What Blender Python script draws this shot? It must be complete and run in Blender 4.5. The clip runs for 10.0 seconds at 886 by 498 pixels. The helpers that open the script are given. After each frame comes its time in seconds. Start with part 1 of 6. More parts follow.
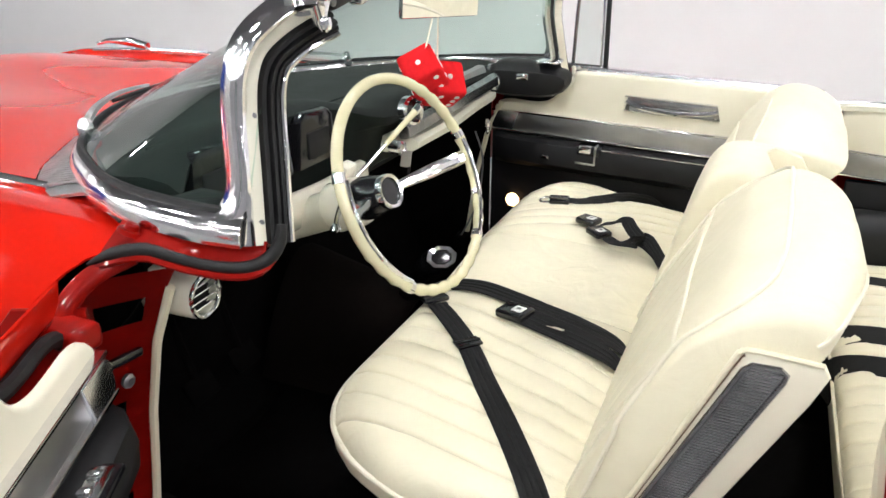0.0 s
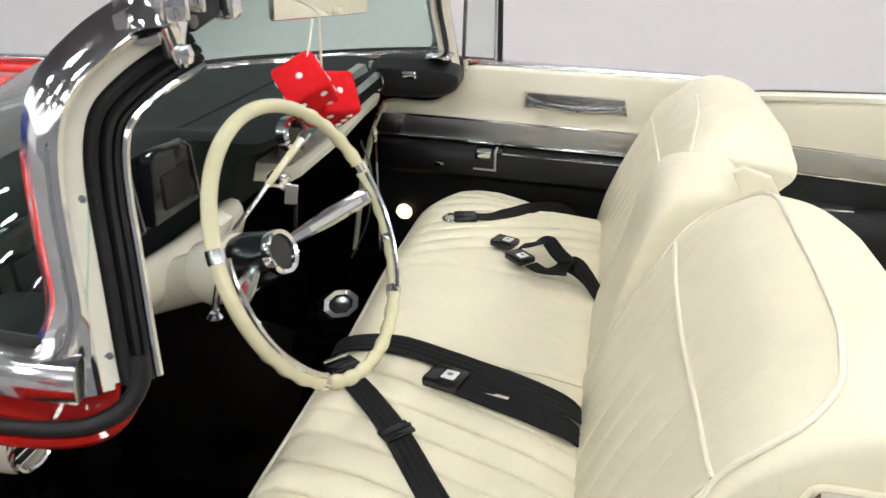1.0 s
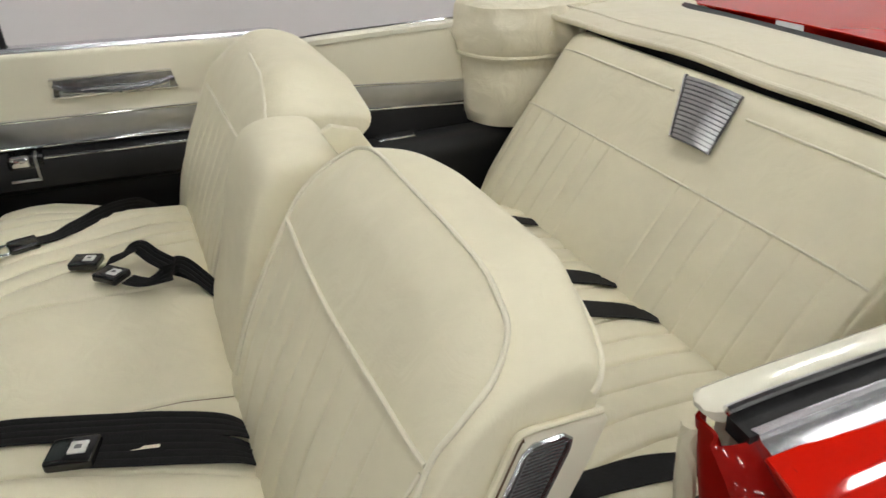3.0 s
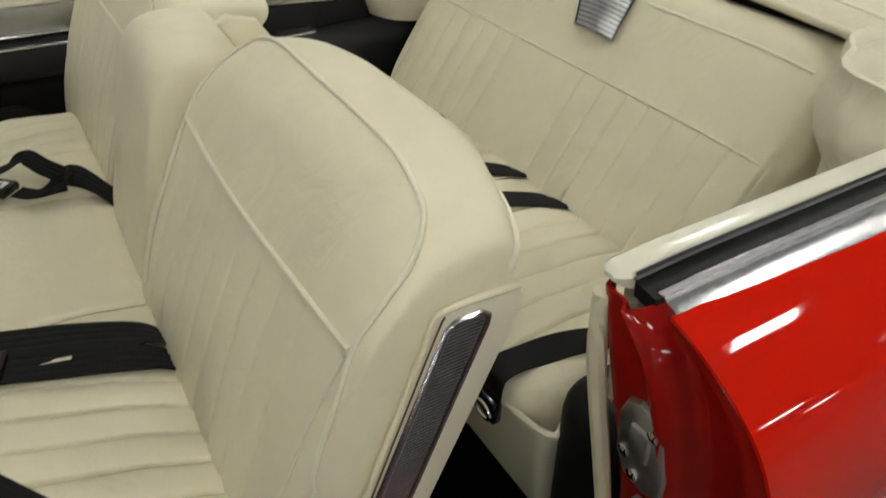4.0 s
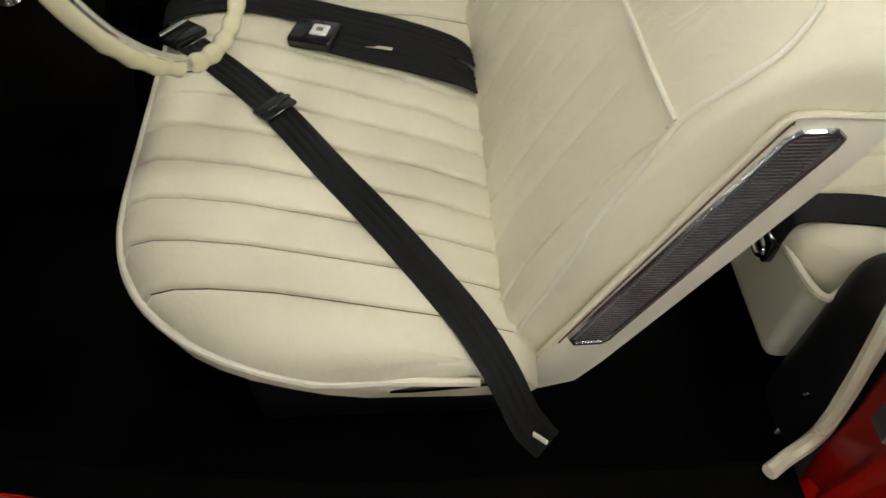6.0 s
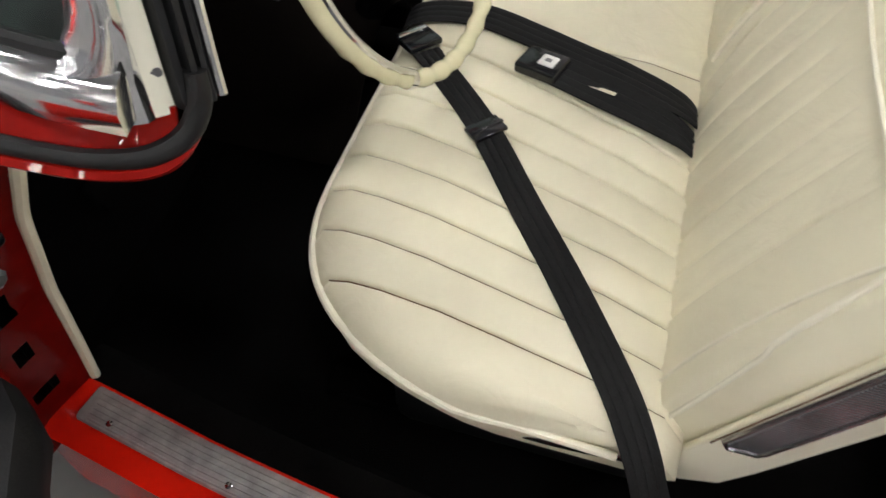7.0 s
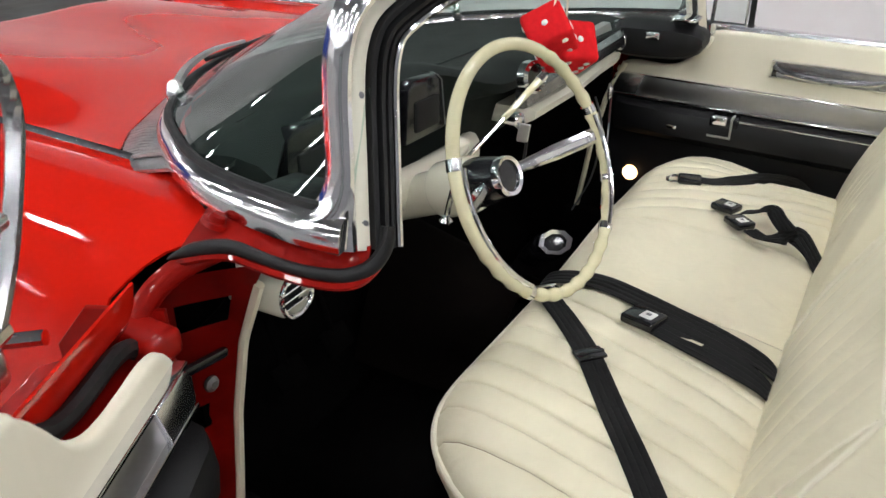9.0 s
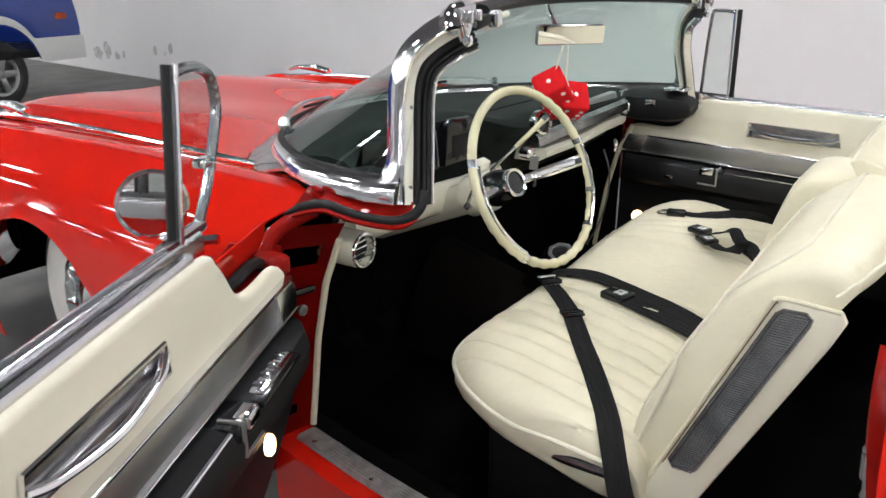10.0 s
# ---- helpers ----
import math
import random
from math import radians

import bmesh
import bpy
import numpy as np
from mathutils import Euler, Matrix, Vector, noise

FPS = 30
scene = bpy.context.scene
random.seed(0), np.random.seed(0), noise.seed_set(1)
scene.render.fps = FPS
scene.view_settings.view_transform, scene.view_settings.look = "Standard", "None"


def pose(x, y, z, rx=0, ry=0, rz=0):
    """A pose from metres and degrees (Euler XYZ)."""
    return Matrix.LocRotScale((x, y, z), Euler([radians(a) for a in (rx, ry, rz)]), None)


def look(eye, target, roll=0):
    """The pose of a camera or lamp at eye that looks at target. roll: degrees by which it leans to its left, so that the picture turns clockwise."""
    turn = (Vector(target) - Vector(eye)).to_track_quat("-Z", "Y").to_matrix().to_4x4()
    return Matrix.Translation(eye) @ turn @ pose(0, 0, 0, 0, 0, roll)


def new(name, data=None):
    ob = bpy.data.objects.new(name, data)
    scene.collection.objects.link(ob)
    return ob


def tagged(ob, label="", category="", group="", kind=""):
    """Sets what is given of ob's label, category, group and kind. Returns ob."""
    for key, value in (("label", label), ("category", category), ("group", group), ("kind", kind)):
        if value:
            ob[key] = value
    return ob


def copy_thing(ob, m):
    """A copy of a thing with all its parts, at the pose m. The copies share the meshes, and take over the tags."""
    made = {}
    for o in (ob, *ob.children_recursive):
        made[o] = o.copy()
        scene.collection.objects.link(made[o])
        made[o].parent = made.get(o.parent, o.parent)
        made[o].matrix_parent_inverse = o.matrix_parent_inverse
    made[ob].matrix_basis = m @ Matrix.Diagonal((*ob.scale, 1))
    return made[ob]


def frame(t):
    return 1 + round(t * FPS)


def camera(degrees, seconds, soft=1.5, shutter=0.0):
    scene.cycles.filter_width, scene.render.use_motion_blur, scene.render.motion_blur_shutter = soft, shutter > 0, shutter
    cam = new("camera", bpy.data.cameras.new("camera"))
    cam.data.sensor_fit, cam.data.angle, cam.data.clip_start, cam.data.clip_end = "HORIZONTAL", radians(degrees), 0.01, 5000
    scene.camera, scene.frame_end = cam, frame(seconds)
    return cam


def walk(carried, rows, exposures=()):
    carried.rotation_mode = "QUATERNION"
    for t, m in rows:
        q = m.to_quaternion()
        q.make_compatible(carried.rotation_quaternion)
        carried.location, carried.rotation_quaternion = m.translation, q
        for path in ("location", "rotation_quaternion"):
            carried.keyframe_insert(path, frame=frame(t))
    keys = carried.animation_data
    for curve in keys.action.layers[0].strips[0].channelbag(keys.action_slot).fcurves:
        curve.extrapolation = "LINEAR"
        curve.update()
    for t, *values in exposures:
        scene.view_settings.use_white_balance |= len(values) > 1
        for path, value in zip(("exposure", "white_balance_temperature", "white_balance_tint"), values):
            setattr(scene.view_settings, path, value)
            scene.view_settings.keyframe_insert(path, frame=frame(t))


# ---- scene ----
cam = camera(61.3, 10.0, shutter=0.2)
PATH = [
    (0, (-1.641, -0.639, 1.371), (0.223, 0.167, 0.526), -0.0),
    (0.5, (-1.476, -0.513, 1.381), (0.437, 0.124, 0.503), 0.1),
    (1, (-1.348, -0.439, 1.382), (0.611, -0.021, 0.471), -0.0),
    (1.5, (-1.247, -0.402, 1.378), (0.727, -0.244, 0.421), -0.1),
    (2, (-1.209, -0.38, 1.384), (0.739, -0.585, 0.383), -0.2),
    (2.5, (-1.207, -0.393, 1.391), (0.684, -0.887, 0.381), -0.8),
    (2.7, (-1.212, -0.399, 1.391), (0.64, -1.013, 0.377), -1.0),
    (3.8, (-1.229, -0.385, 1.373), (0.358, -1.352, 0.194), 0.1),
    (4, (-1.227, -0.388, 1.368), (0.307, -1.299, 0.081), -0.1),
    (4.5, (-1.228, -0.389, 1.356), (0.226, -1.081, -0.143), -0.3),
    (5, (-1.223, -0.373, 1.341), (0.174, -0.859, -0.287), 0.3),
    (5.5, (-1.222, -0.342, 1.322), (0.178, -0.667, -0.343), 2.4),
    (5.7, (-1.223, -0.327, 1.319), (0.16, -0.594, -0.371), 3.4),
    (6.8, (-1.184, -0.328, 1.34), (0.098, -0.045, -0.426), -0.3),
    (7, (-1.181, -0.323, 1.346), (0.116, 0.051, -0.391), 0.4),
    (7.5, (-1.184, -0.314, 1.355), (0.246, 0.289, -0.205), 0.9),
    (8, (-1.212, -0.328, 1.36), (0.361, 0.498, 0.063), 0.5),
    (8.5, (-1.301, -0.384, 1.367), (0.339, 0.568, 0.252), 0.3),
    (9, (-1.477, -0.499, 1.366), (0.216, 0.507, 0.386), -0.4),
    (9.5, (-1.691, -0.656, 1.366), (0.037, 0.415, 0.522), -0.5),
    (10, (-1.914, -0.853, 1.361), (-0.223, 0.349, 0.624), -0.3),
]
EXPOSURE = [(0, 0.38, 6150, 10), (1, 0.1, 6150, 10), (2.5, -0.45, 6300, 9), (4, -0.78, 6600, 4), (4.5, -0.85, 6650, 2), (5.5, -0.62, 6550, 4), (7, -0.2, 6300, 10), (8.5, -0.15, 6150, 10), (10, 0.0, 6050, 10)]
walk(cam, [(t, look(eye, target, roll)) for t, eye, target, roll in PATH], EXPOSURE)
from mathutils.bvhtree import BVHTree

# ---------- light ----------
world = bpy.data.worlds.new("showroom_air")
scene.world = world
world.use_nodes = True
world.node_tree.nodes["Background"].inputs[0].default_value = (0.9, 0.95, 1.0, 1)
world.node_tree.nodes["Background"].inputs[1].default_value = 0.01


# ---------- materials ----------
def mat(name, color, rough=0.5, metal=0.0, coat=0.0, bump=0.0, bump_scale=200.0, vary=0.0, vary_scale=6.0,
        stretch=(1, 1, 1), spec=0.5, rough_vary=0.0, color2=None, wrinkle=0.0):
    m = bpy.data.materials.new(name)
    m.use_nodes = True
    nt = m.node_tree
    b = nt.nodes["Principled BSDF"]
    b.inputs["Base Color"].default_value = (*color, 1)
    b.inputs["Roughness"].default_value = rough
    b.inputs["Metallic"].default_value = metal
    b.inputs["Coat Weight"].default_value = coat
    b.inputs["Coat Roughness"].default_value = 0.04
    b.inputs["Specular IOR Level"].default_value = spec
    tc = nt.nodes.new("ShaderNodeTexCoord")
    mp = nt.nodes.new("ShaderNodeMapping")
    mp.inputs["Scale"].default_value = stretch
    nt.links.new(tc.outputs["Object"], mp.inputs["Vector"])
    if vary:
        n = nt.nodes.new("ShaderNodeTexNoise")
        n.inputs["Scale"].default_value = vary_scale
        n.inputs["Detail"].default_value = 6
        n.inputs["Roughness"].default_value = 0.62
        nt.links.new(mp.outputs[0], n.inputs["Vector"])
        r = nt.nodes.new("ShaderNodeMapRange")
        r.inputs["From Min"].default_value, r.inputs["From Max"].default_value = 0.3, 0.7
        nt.links.new(n.outputs["Fac"], r.inputs["Value"])
        mix = nt.nodes.new("ShaderNodeMix")
        mix.data_type = "RGBA"
        c2 = color2 or tuple(c * (1 - vary) for c in color)
        mix.inputs["A"].default_value = (*color, 1)
        mix.inputs["B"].default_value = (*c2, 1)
        nt.links.new(r.outputs[0], mix.inputs["Factor"])
        nt.links.new(mix.outputs["Result"], b.inputs["Base Color"])
        if rough_vary:
            rr = nt.nodes.new("ShaderNodeMapRange")
            rr.inputs["To Min"].default_value, rr.inputs["To Max"].default_value = rough, min(1, rough + rough_vary)
            nt.links.new(n.outputs["Fac"], rr.inputs["Value"])
            nt.links.new(rr.outputs[0], b.inputs["Roughness"])
    if bump:
        n2 = nt.nodes.new("ShaderNodeTexNoise")
        n2.inputs["Scale"].default_value = bump_scale
        n2.inputs["Detail"].default_value = 3
        nt.links.new(mp.outputs[0], n2.inputs["Vector"])
        bp = nt.nodes.new("ShaderNodeBump")
        bp.inputs["Strength"].default_value = bump
        bp.inputs["Distance"].default_value = 0.002
        nt.links.new(n2.outputs["Fac"], bp.inputs["Height"])
        nt.links.new(bp.outputs[0], b.inputs["Normal"])
        if wrinkle:
            n3 = nt.nodes.new("ShaderNodeTexNoise")
            n3.inputs["Scale"].default_value = 13
            n3.inputs["Detail"].default_value = 4
            n3.inputs["Distortion"].default_value = 1.2
            nt.links.new(mp.outputs[0], n3.inputs["Vector"])
            bp2 = nt.nodes.new("ShaderNodeBump")
            bp2.inputs["Strength"].default_value = wrinkle
            bp2.inputs["Distance"].default_value = 0.012
            nt.links.new(n3.outputs["Fac"], bp2.inputs["Height"])
            nt.links.new(bp2.outputs[0], bp.inputs["Normal"])
    return m


def glass_mat(name, tint, rough=0.0):
    """Thin tinted pane: clear film with a mirror-like sheen at grazing angles."""
    m = bpy.data.materials.new(name)
    m.use_nodes = True
    nt = m.node_tree
    nt.nodes.clear()
    out = nt.nodes.new("ShaderNodeOutputMaterial")
    tr = nt.nodes.new("ShaderNodeBsdfTransparent")
    tr.inputs[0].default_value = (*tint, 1)
    gl = nt.nodes.new("ShaderNodeBsdfGlossy")
    gl.inputs["Roughness"].default_value = rough
    lw = nt.nodes.new("ShaderNodeLayerWeight")
    lw.inputs["Blend"].default_value = 0.5
    pw = nt.nodes.new("ShaderNodeMath")
    pw.operation = "POWER"
    pw.inputs[1].default_value = 4.0
    nt.links.new(lw.outputs["Facing"], pw.inputs[0])
    fr = nt.nodes.new("ShaderNodeMath")
    fr.operation = "MULTIPLY_ADD"
    fr.inputs[1].default_value = 0.9
    fr.inputs[2].default_value = 0.045
    nt.links.new(pw.outputs[0], fr.inputs[0])
    mx = nt.nodes.new("ShaderNodeMixShader")
    nt.links.new(fr.outputs[0], mx.inputs[0])
    nt.links.new(tr.outputs[0], mx.inputs[1])
    nt.links.new(gl.outputs[0], mx.inputs[2])
    nt.links.new(mx.outputs[0], out.inputs[0])
    return m


def glow_mat(name, color, power):
    m = bpy.data.materials.new(name)
    m.use_nodes = True
    b = m.node_tree.nodes["Principled BSDF"]
    b.inputs["Base Color"].default_value = (*color, 1)
    b.inputs["Emission Color"].default_value = (*color, 1)
    b.inputs["Emission Strength"].default_value = power
    return m


CREAM = mat("cream_vinyl", (0.74, 0.69, 0.52), 0.38, bump=0.12, bump_scale=420, vary=0.08, vary_scale=9, rough_vary=0.16, wrinkle=0.28)
CREAM_SMOOTH = mat("cream_vinyl_panel", (0.76, 0.72, 0.58), 0.4, bump=0.06, bump_scale=420, vary=0.05, vary_scale=5, rough_vary=0.1)
CREAM_PAINT = mat("cream_paint", (0.74, 0.72, 0.6), 0.22, coat=0.5, vary=0.06, vary_scale=12)
IVORY = mat("ivory_plastic", (0.66, 0.62, 0.4), 0.18, coat=0.6, vary=0.12, vary_scale=14)
RED = mat("red_paint", (0.56, 0.011, 0.004), 0.35, coat=1.0, vary=0.06, vary_scale=3, spec=0.0)
# body red darkened in the colour itself, for shade inside the door openings
RED_SHADED = mat("red_paint_shaded", (0.27, 0.0055, 0.003), 0.34, spec=0.05, coat=0.25, vary=0.3, vary_scale=14, rough_vary=0.2)
CHROME = mat("chrome", (0.88, 0.88, 0.9), 0.06, 1.0, vary=0.12, vary_scale=25, rough_vary=0.1)
# chrome with a dark hall's reflection put into its base colour
DIM_CHROME = mat("chrome_dim_reflections", (0.42, 0.42, 0.44), 0.14, 1.0, vary=0.5, vary_scale=20, rough_vary=0.2)
STAINLESS = mat("polished_stainless", (0.8, 0.8, 0.84), 0.2, 1.0, vary=0.1, vary_scale=10, rough_vary=0.08)
BRUSHED = mat("brushed_aluminium", (0.5, 0.5, 0.5), 0.3, 1.0, vary=0.14, vary_scale=12, stretch=(1, 1, 1.5), rough_vary=0.12)
WORN_ALUMINIUM = mat("worn_aluminium", (0.5, 0.48, 0.47), 0.4, 0.85, vary=0.4, vary_scale=30, rough_vary=0.2)
DULL = mat("dull_grey_metal", (0.3, 0.3, 0.31), 0.42, 1.0, vary=0.5, vary_scale=18, rough_vary=0.2)
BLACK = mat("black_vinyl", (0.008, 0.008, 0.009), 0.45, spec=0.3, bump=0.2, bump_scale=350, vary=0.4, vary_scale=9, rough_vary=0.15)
DASH = mat("dark_dash_pad", (0.009, 0.0135, 0.0118), 0.6, spec=0.2, bump=0.3, bump_scale=300, vary=0.4, vary_scale=8, rough_vary=0.1)
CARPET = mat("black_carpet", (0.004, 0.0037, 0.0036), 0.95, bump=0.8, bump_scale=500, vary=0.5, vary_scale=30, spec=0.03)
COWL = mat("cowl_grey_metal", (0.62, 0.62, 0.63), 0.3, 1.0, vary=0.35, vary_scale=20, rough_vary=0.2)
RUBBER = mat("black_rubber", (0.011, 0.011, 0.012), 0.45, spec=0.35, bump=0.3, bump_scale=60, vary=0.6, vary_scale=22, rough_vary=0.25)
WEB = mat("black_webbing", (0.007, 0.007, 0.0075), 0.75, spec=0.25, bump=0.5, bump_scale=240, stretch=(1, 1, 1), vary=0.4, vary_scale=40)
PLASTIC = mat("black_plastic", (0.011, 0.011, 0.013), 0.14, vary=0.3, vary_scale=30)
WHITE = mat("white_paint", (0.8, 0.8, 0.78), 0.45, vary=0.06, vary_scale=20)
FELT = mat("red_plush", (0.68, 0.015, 0.02), 0.95, bump=0.6, bump_scale=500, vary=0.2, vary_scale=60, spec=0.1)
GLASS = glass_mat("green_tinted_glass", (0.68, 0.83, 0.77))
CLEAR = glass_mat("clear_glass", (0.85, 0.9, 0.88))
MIRROR = mat("mirror_glass", (0.9, 0.9, 0.9), 0.02, 1.0)
WALL = mat("painted_wall", (0.82, 0.8, 0.8), 0.8, bump=0.1, bump_scale=30, vary=0.06, vary_scale=0.8)
WALL_UNSEEN = mat("unseen_dark_wall", (0.26, 0.26, 0.27), 0.8, bump=0.1, bump_scale=30, vary=0.1, vary_scale=0.6)
CONCRETE = mat("grey_concrete", (0.17, 0.168, 0.16), 0.5, bump=0.2, bump_scale=40, vary=0.4, vary_scale=1.7, rough_vary=0.25)
CEIL = mat("grey_ceiling", (0.16, 0.16, 0.165), 0.9, vary=0.05, vary_scale=0.6)
TUBE = glow_mat("lamp_diffuser", (1.0, 0.97, 0.92), 86)
DOORLAMP = glow_mat("courtesy_lamp_lens", (1.0, 0.6, 0.28), 5)
BROWN_LINE = mat("brown_wear_and_stitch", (0.16, 0.09, 0.04), 0.7, vary=0.5, vary_scale=60)
SCUFF = mat("dark_scuff", (0.3, 0.29, 0.29), 0.85, vary=0.6, vary_scale=14, color2=(0.76, 0.75, 0.75))
BLUE = mat("blue_truck_paint", (0.02, 0.055, 0.33), 0.25, coat=1.0, vary=0.1, vary_scale=3)
TYRE = mat("tyre_rubber", (0.02, 0.02, 0.02), 0.7, bump=0.3, bump_scale=80, vary=0.3, vary_scale=15)
WHITEWALL = mat("whitewall_rubber", (0.75, 0.74, 0.7), 0.5, vary=0.08, vary_scale=15)
CLOTH = mat("cream_boot_vinyl", (0.74, 0.69, 0.54), 0.45, bump=0.2, bump_scale=200, vary=0.07, vary_scale=7, wrinkle=0.6)


# ---------- mesh tools ----------
V = Vector


def part(name, bm, material, parent=None, label="", angle=35):
    bmesh.ops.recalc_face_normals(bm, faces=bm.faces)
    me = bpy.data.meshes.new(name)
    bm.to_mesh(me)
    bm.free()
    me.materials.append(material)
    me.shade_smooth()
    me.set_sharp_from_angle(angle=radians(angle))
    ob = new(name, me)
    if parent is not None:
        ob.parent = parent
    if label:
        tagged(ob, label)
    return ob


def thing(name, label, category, at=(0, 0, 0), group="", kind=""):
    ob = new(name)
    ob.location = at
    return tagged(ob, label, category, group, kind)


def spline(pts, k=8, closed=False):
    """Catmull-Rom curve through the points, k steps between two of them."""
    p = [V(q) for q in pts]
    n = len(p)
    out = []
    for i in range(n if closed else n - 1):
        a, b, c, d = (p[(i + j) % n] if closed else p[min(max(i + j, 0), n - 1)] for j in (-1, 0, 1, 2))
        for s in range(k):
            t = s / k
            out.append(0.5 * ((2 * b) + (c - a) * t + (2 * a - 5 * b + 4 * c - d) * t * t + (3 * b - a - 3 * c + d) * t ** 3))
    if not closed:
        out.append(p[-1])
    return out


def skin(rings, closed=True, caps=True, loop=False, bm=None):
    bm = bm or bmesh.new()
    rows = [[bm.verts.new(q) for q in r] for r in rings]
    m = len(rows[0])
    pairs = list(zip(rows, rows[1:])) + ([(rows[-1], rows[0])] if loop else [])
    for a, b in pairs:
        for i in range(m if closed else m - 1):
            j = (i + 1) % m
            bm.faces.new((a[i], a[j], b[j], b[i]))
    if caps and closed and not loop:
        bm.faces.new(rows[0][::-1])
        bm.faces.new(rows[-1])
    return bm


def sweep(path, profile, up=(0, 0, 1), loop=False, bm=None, scale=None):
    """Profile points (a, b): a sideways, b along up, carried along the path."""
    path = [V(q) for q in path]
    n = len(path)
    rings = []
    for i, q in enumerate(path):
        if loop:
            t = path[(i + 1) % n] - path[i - 1]
        else:
            t = path[min(i + 1, n - 1)] - path[max(i - 1, 0)]
        t.normalize()
        side = t.cross(V(up))
        if side.length < 1e-4:
            side = V((1, 0, 0))
        side.normalize()
        u = side.cross(t)
        k = scale(i / max(1, n - 1)) if scale else 1
        rings.append([q + side * a * k + u * b * k for a, b in profile])
    return skin(rings, loop=loop, bm=bm)


def circle(r, n=10, sx=1, sy=1):
    return [(r * sx * math.cos(2 * math.pi * i / n), r * sy * math.sin(2 * math.pi * i / n)) for i in range(n)]


def tube(path, r, n=10, loop=False, bm=None, scale=None, up=(0.13, 0.21, 0.97)):
    return sweep(path, circle(r, n), up, loop, bm, scale)


def rbox(lo, hi, r=0.005, seg=2, m=None, bm=None):
    own = bmesh.new()
    bmesh.ops.create_cube(own, size=1)
    lo, hi = V(lo), V(hi)
    for v in own.verts:
        v.co = V([(lo[i] + hi[i]) / 2 + v.co[i] * (hi[i] - lo[i]) for i in range(3)])
    if r:
        bmesh.ops.bevel(own, geom=own.edges[:], offset=r, segments=seg, profile=0.5, affect="EDGES")
    if m is not None:
        own.transform(m)
    if bm is None:
        return own
    me = bpy.data.meshes.new("scrap")
    own.to_mesh(me)
    own.free()
    bm.from_mesh(me)
    bpy.data.meshes.remove(me)
    return bm


def turned(profile, n=24, axis=None, bm=None):
    """Solid of revolution: (radius, height) pairs round local z, placed by the matrix axis."""
    rings = []
    for r, h in profile:
        rings.append([V((r * math.cos(2 * math.pi * i / n), r * math.sin(2 * math.pi * i / n), h)) for i in range(n)])
    if axis is not None:
        rings = [[axis @ q for q in r] for r in rings]
    return skin(rings, bm=bm)


def sheet(f, nu, nv, thick=0.0):
    """Grid f(u, v) over the unit square, with thickness along its normals."""
    g = [[V(f(i / nu, j / nv)) for j in range(nv + 1)] for i in range(nu + 1)]
    bm = bmesh.new()
    vs = [[bm.verts.new(q) for q in r] for r in g]
    for i in range(nu):
        for j in range(nv):
            try:
                bm.faces.new((vs[i][j], vs[i + 1][j], vs[i + 1][j + 1], vs[i][j + 1]))
            except ValueError:
                pass
    bmesh.ops.dissolve_degenerate(bm, dist=1e-5, edges=bm.edges[:])
    if thick:
        bmesh.ops.recalc_face_normals(bm, faces=bm.faces)
        bm.normal_update()
        bmesh.ops.solidify(bm, geom=bm.faces[:], thickness=thick)
    return bm


def plate(outline, depth, r=0.004, m=None, bm=None, seg=2):
    """Flat outline [(a, b)] in the local xz plane, depth along local y, with bevelled rims."""
    own = bmesh.new()
    lo = [own.verts.new((a, 0, b)) for a, b in outline]
    hi = [own.verts.new((a, depth, b)) for a, b in outline]
    n = len(lo)
    fa = own.faces.new(lo)
    fb = own.faces.new(hi[::-1])
    for i in range(n):
        own.faces.new((lo[i], hi[i], hi[(i + 1) % n], lo[(i + 1) % n]))
    bmesh.ops.recalc_face_normals(own, faces=own.faces)
    if r:
        bmesh.ops.bevel(own, geom=list(fa.edges) + list(fb.edges), offset=r, segments=seg, profile=0.5, affect="EDGES")
    if m is not None:
        own.transform(m)
    if bm is None:
        return own
    me = bpy.data.meshes.new("scrap")
    own.to_mesh(me)
    own.free()
    bm.from_mesh(me)
    bpy.data.meshes.remove(me)
    return bm


def smooth(x, a, b):
    t = min(1, max(0, (x - a) / (b - a)))
    return t * t * (3 - 2 * t)


def lerp_table(x, table):
    """Piecewise line through (x, y) pairs."""
    if x <= table[0][0]:
        return table[0][1]
    for (a, p), (b, q) in zip(table, table[1:]):
        if x <= b:
            return p + (q - p) * (x - a) / (b - a)
    return table[-1][1]


def mirrored(pts):
    return [V((-q[0], q[1], q[2])) for q in pts]


# ---------- showroom ----------
G = 0.1  # floor height in the car's own measures

def wall(name, a, b, z0=0.1, z1=5.2, t=0.2, label="plain light grey painted showroom wall", paint=None):
    d = (V((*b, 0)) - V((*a, 0))).normalized()
    n = V((-d.y, d.x, 0)) * t
    bm = bmesh.new()
    low = [bm.verts.new(q) for q in (V((*a, z0)), V((*b, z0)), V((*b, z0)) + n, V((*a, z0)) + n)]
    high = [bm.verts.new(v.co + V((0, 0, z1 - z0))) for v in low]
    bm.faces.new(low)
    bm.faces.new(high)
    for i in range(4):
        bm.faces.new((low[i], low[(i + 1) % 4], high[(i + 1) % 4], high[i]))
    return tagged(part(name, bm, paint or WALL), label, "wall", kind="structure")


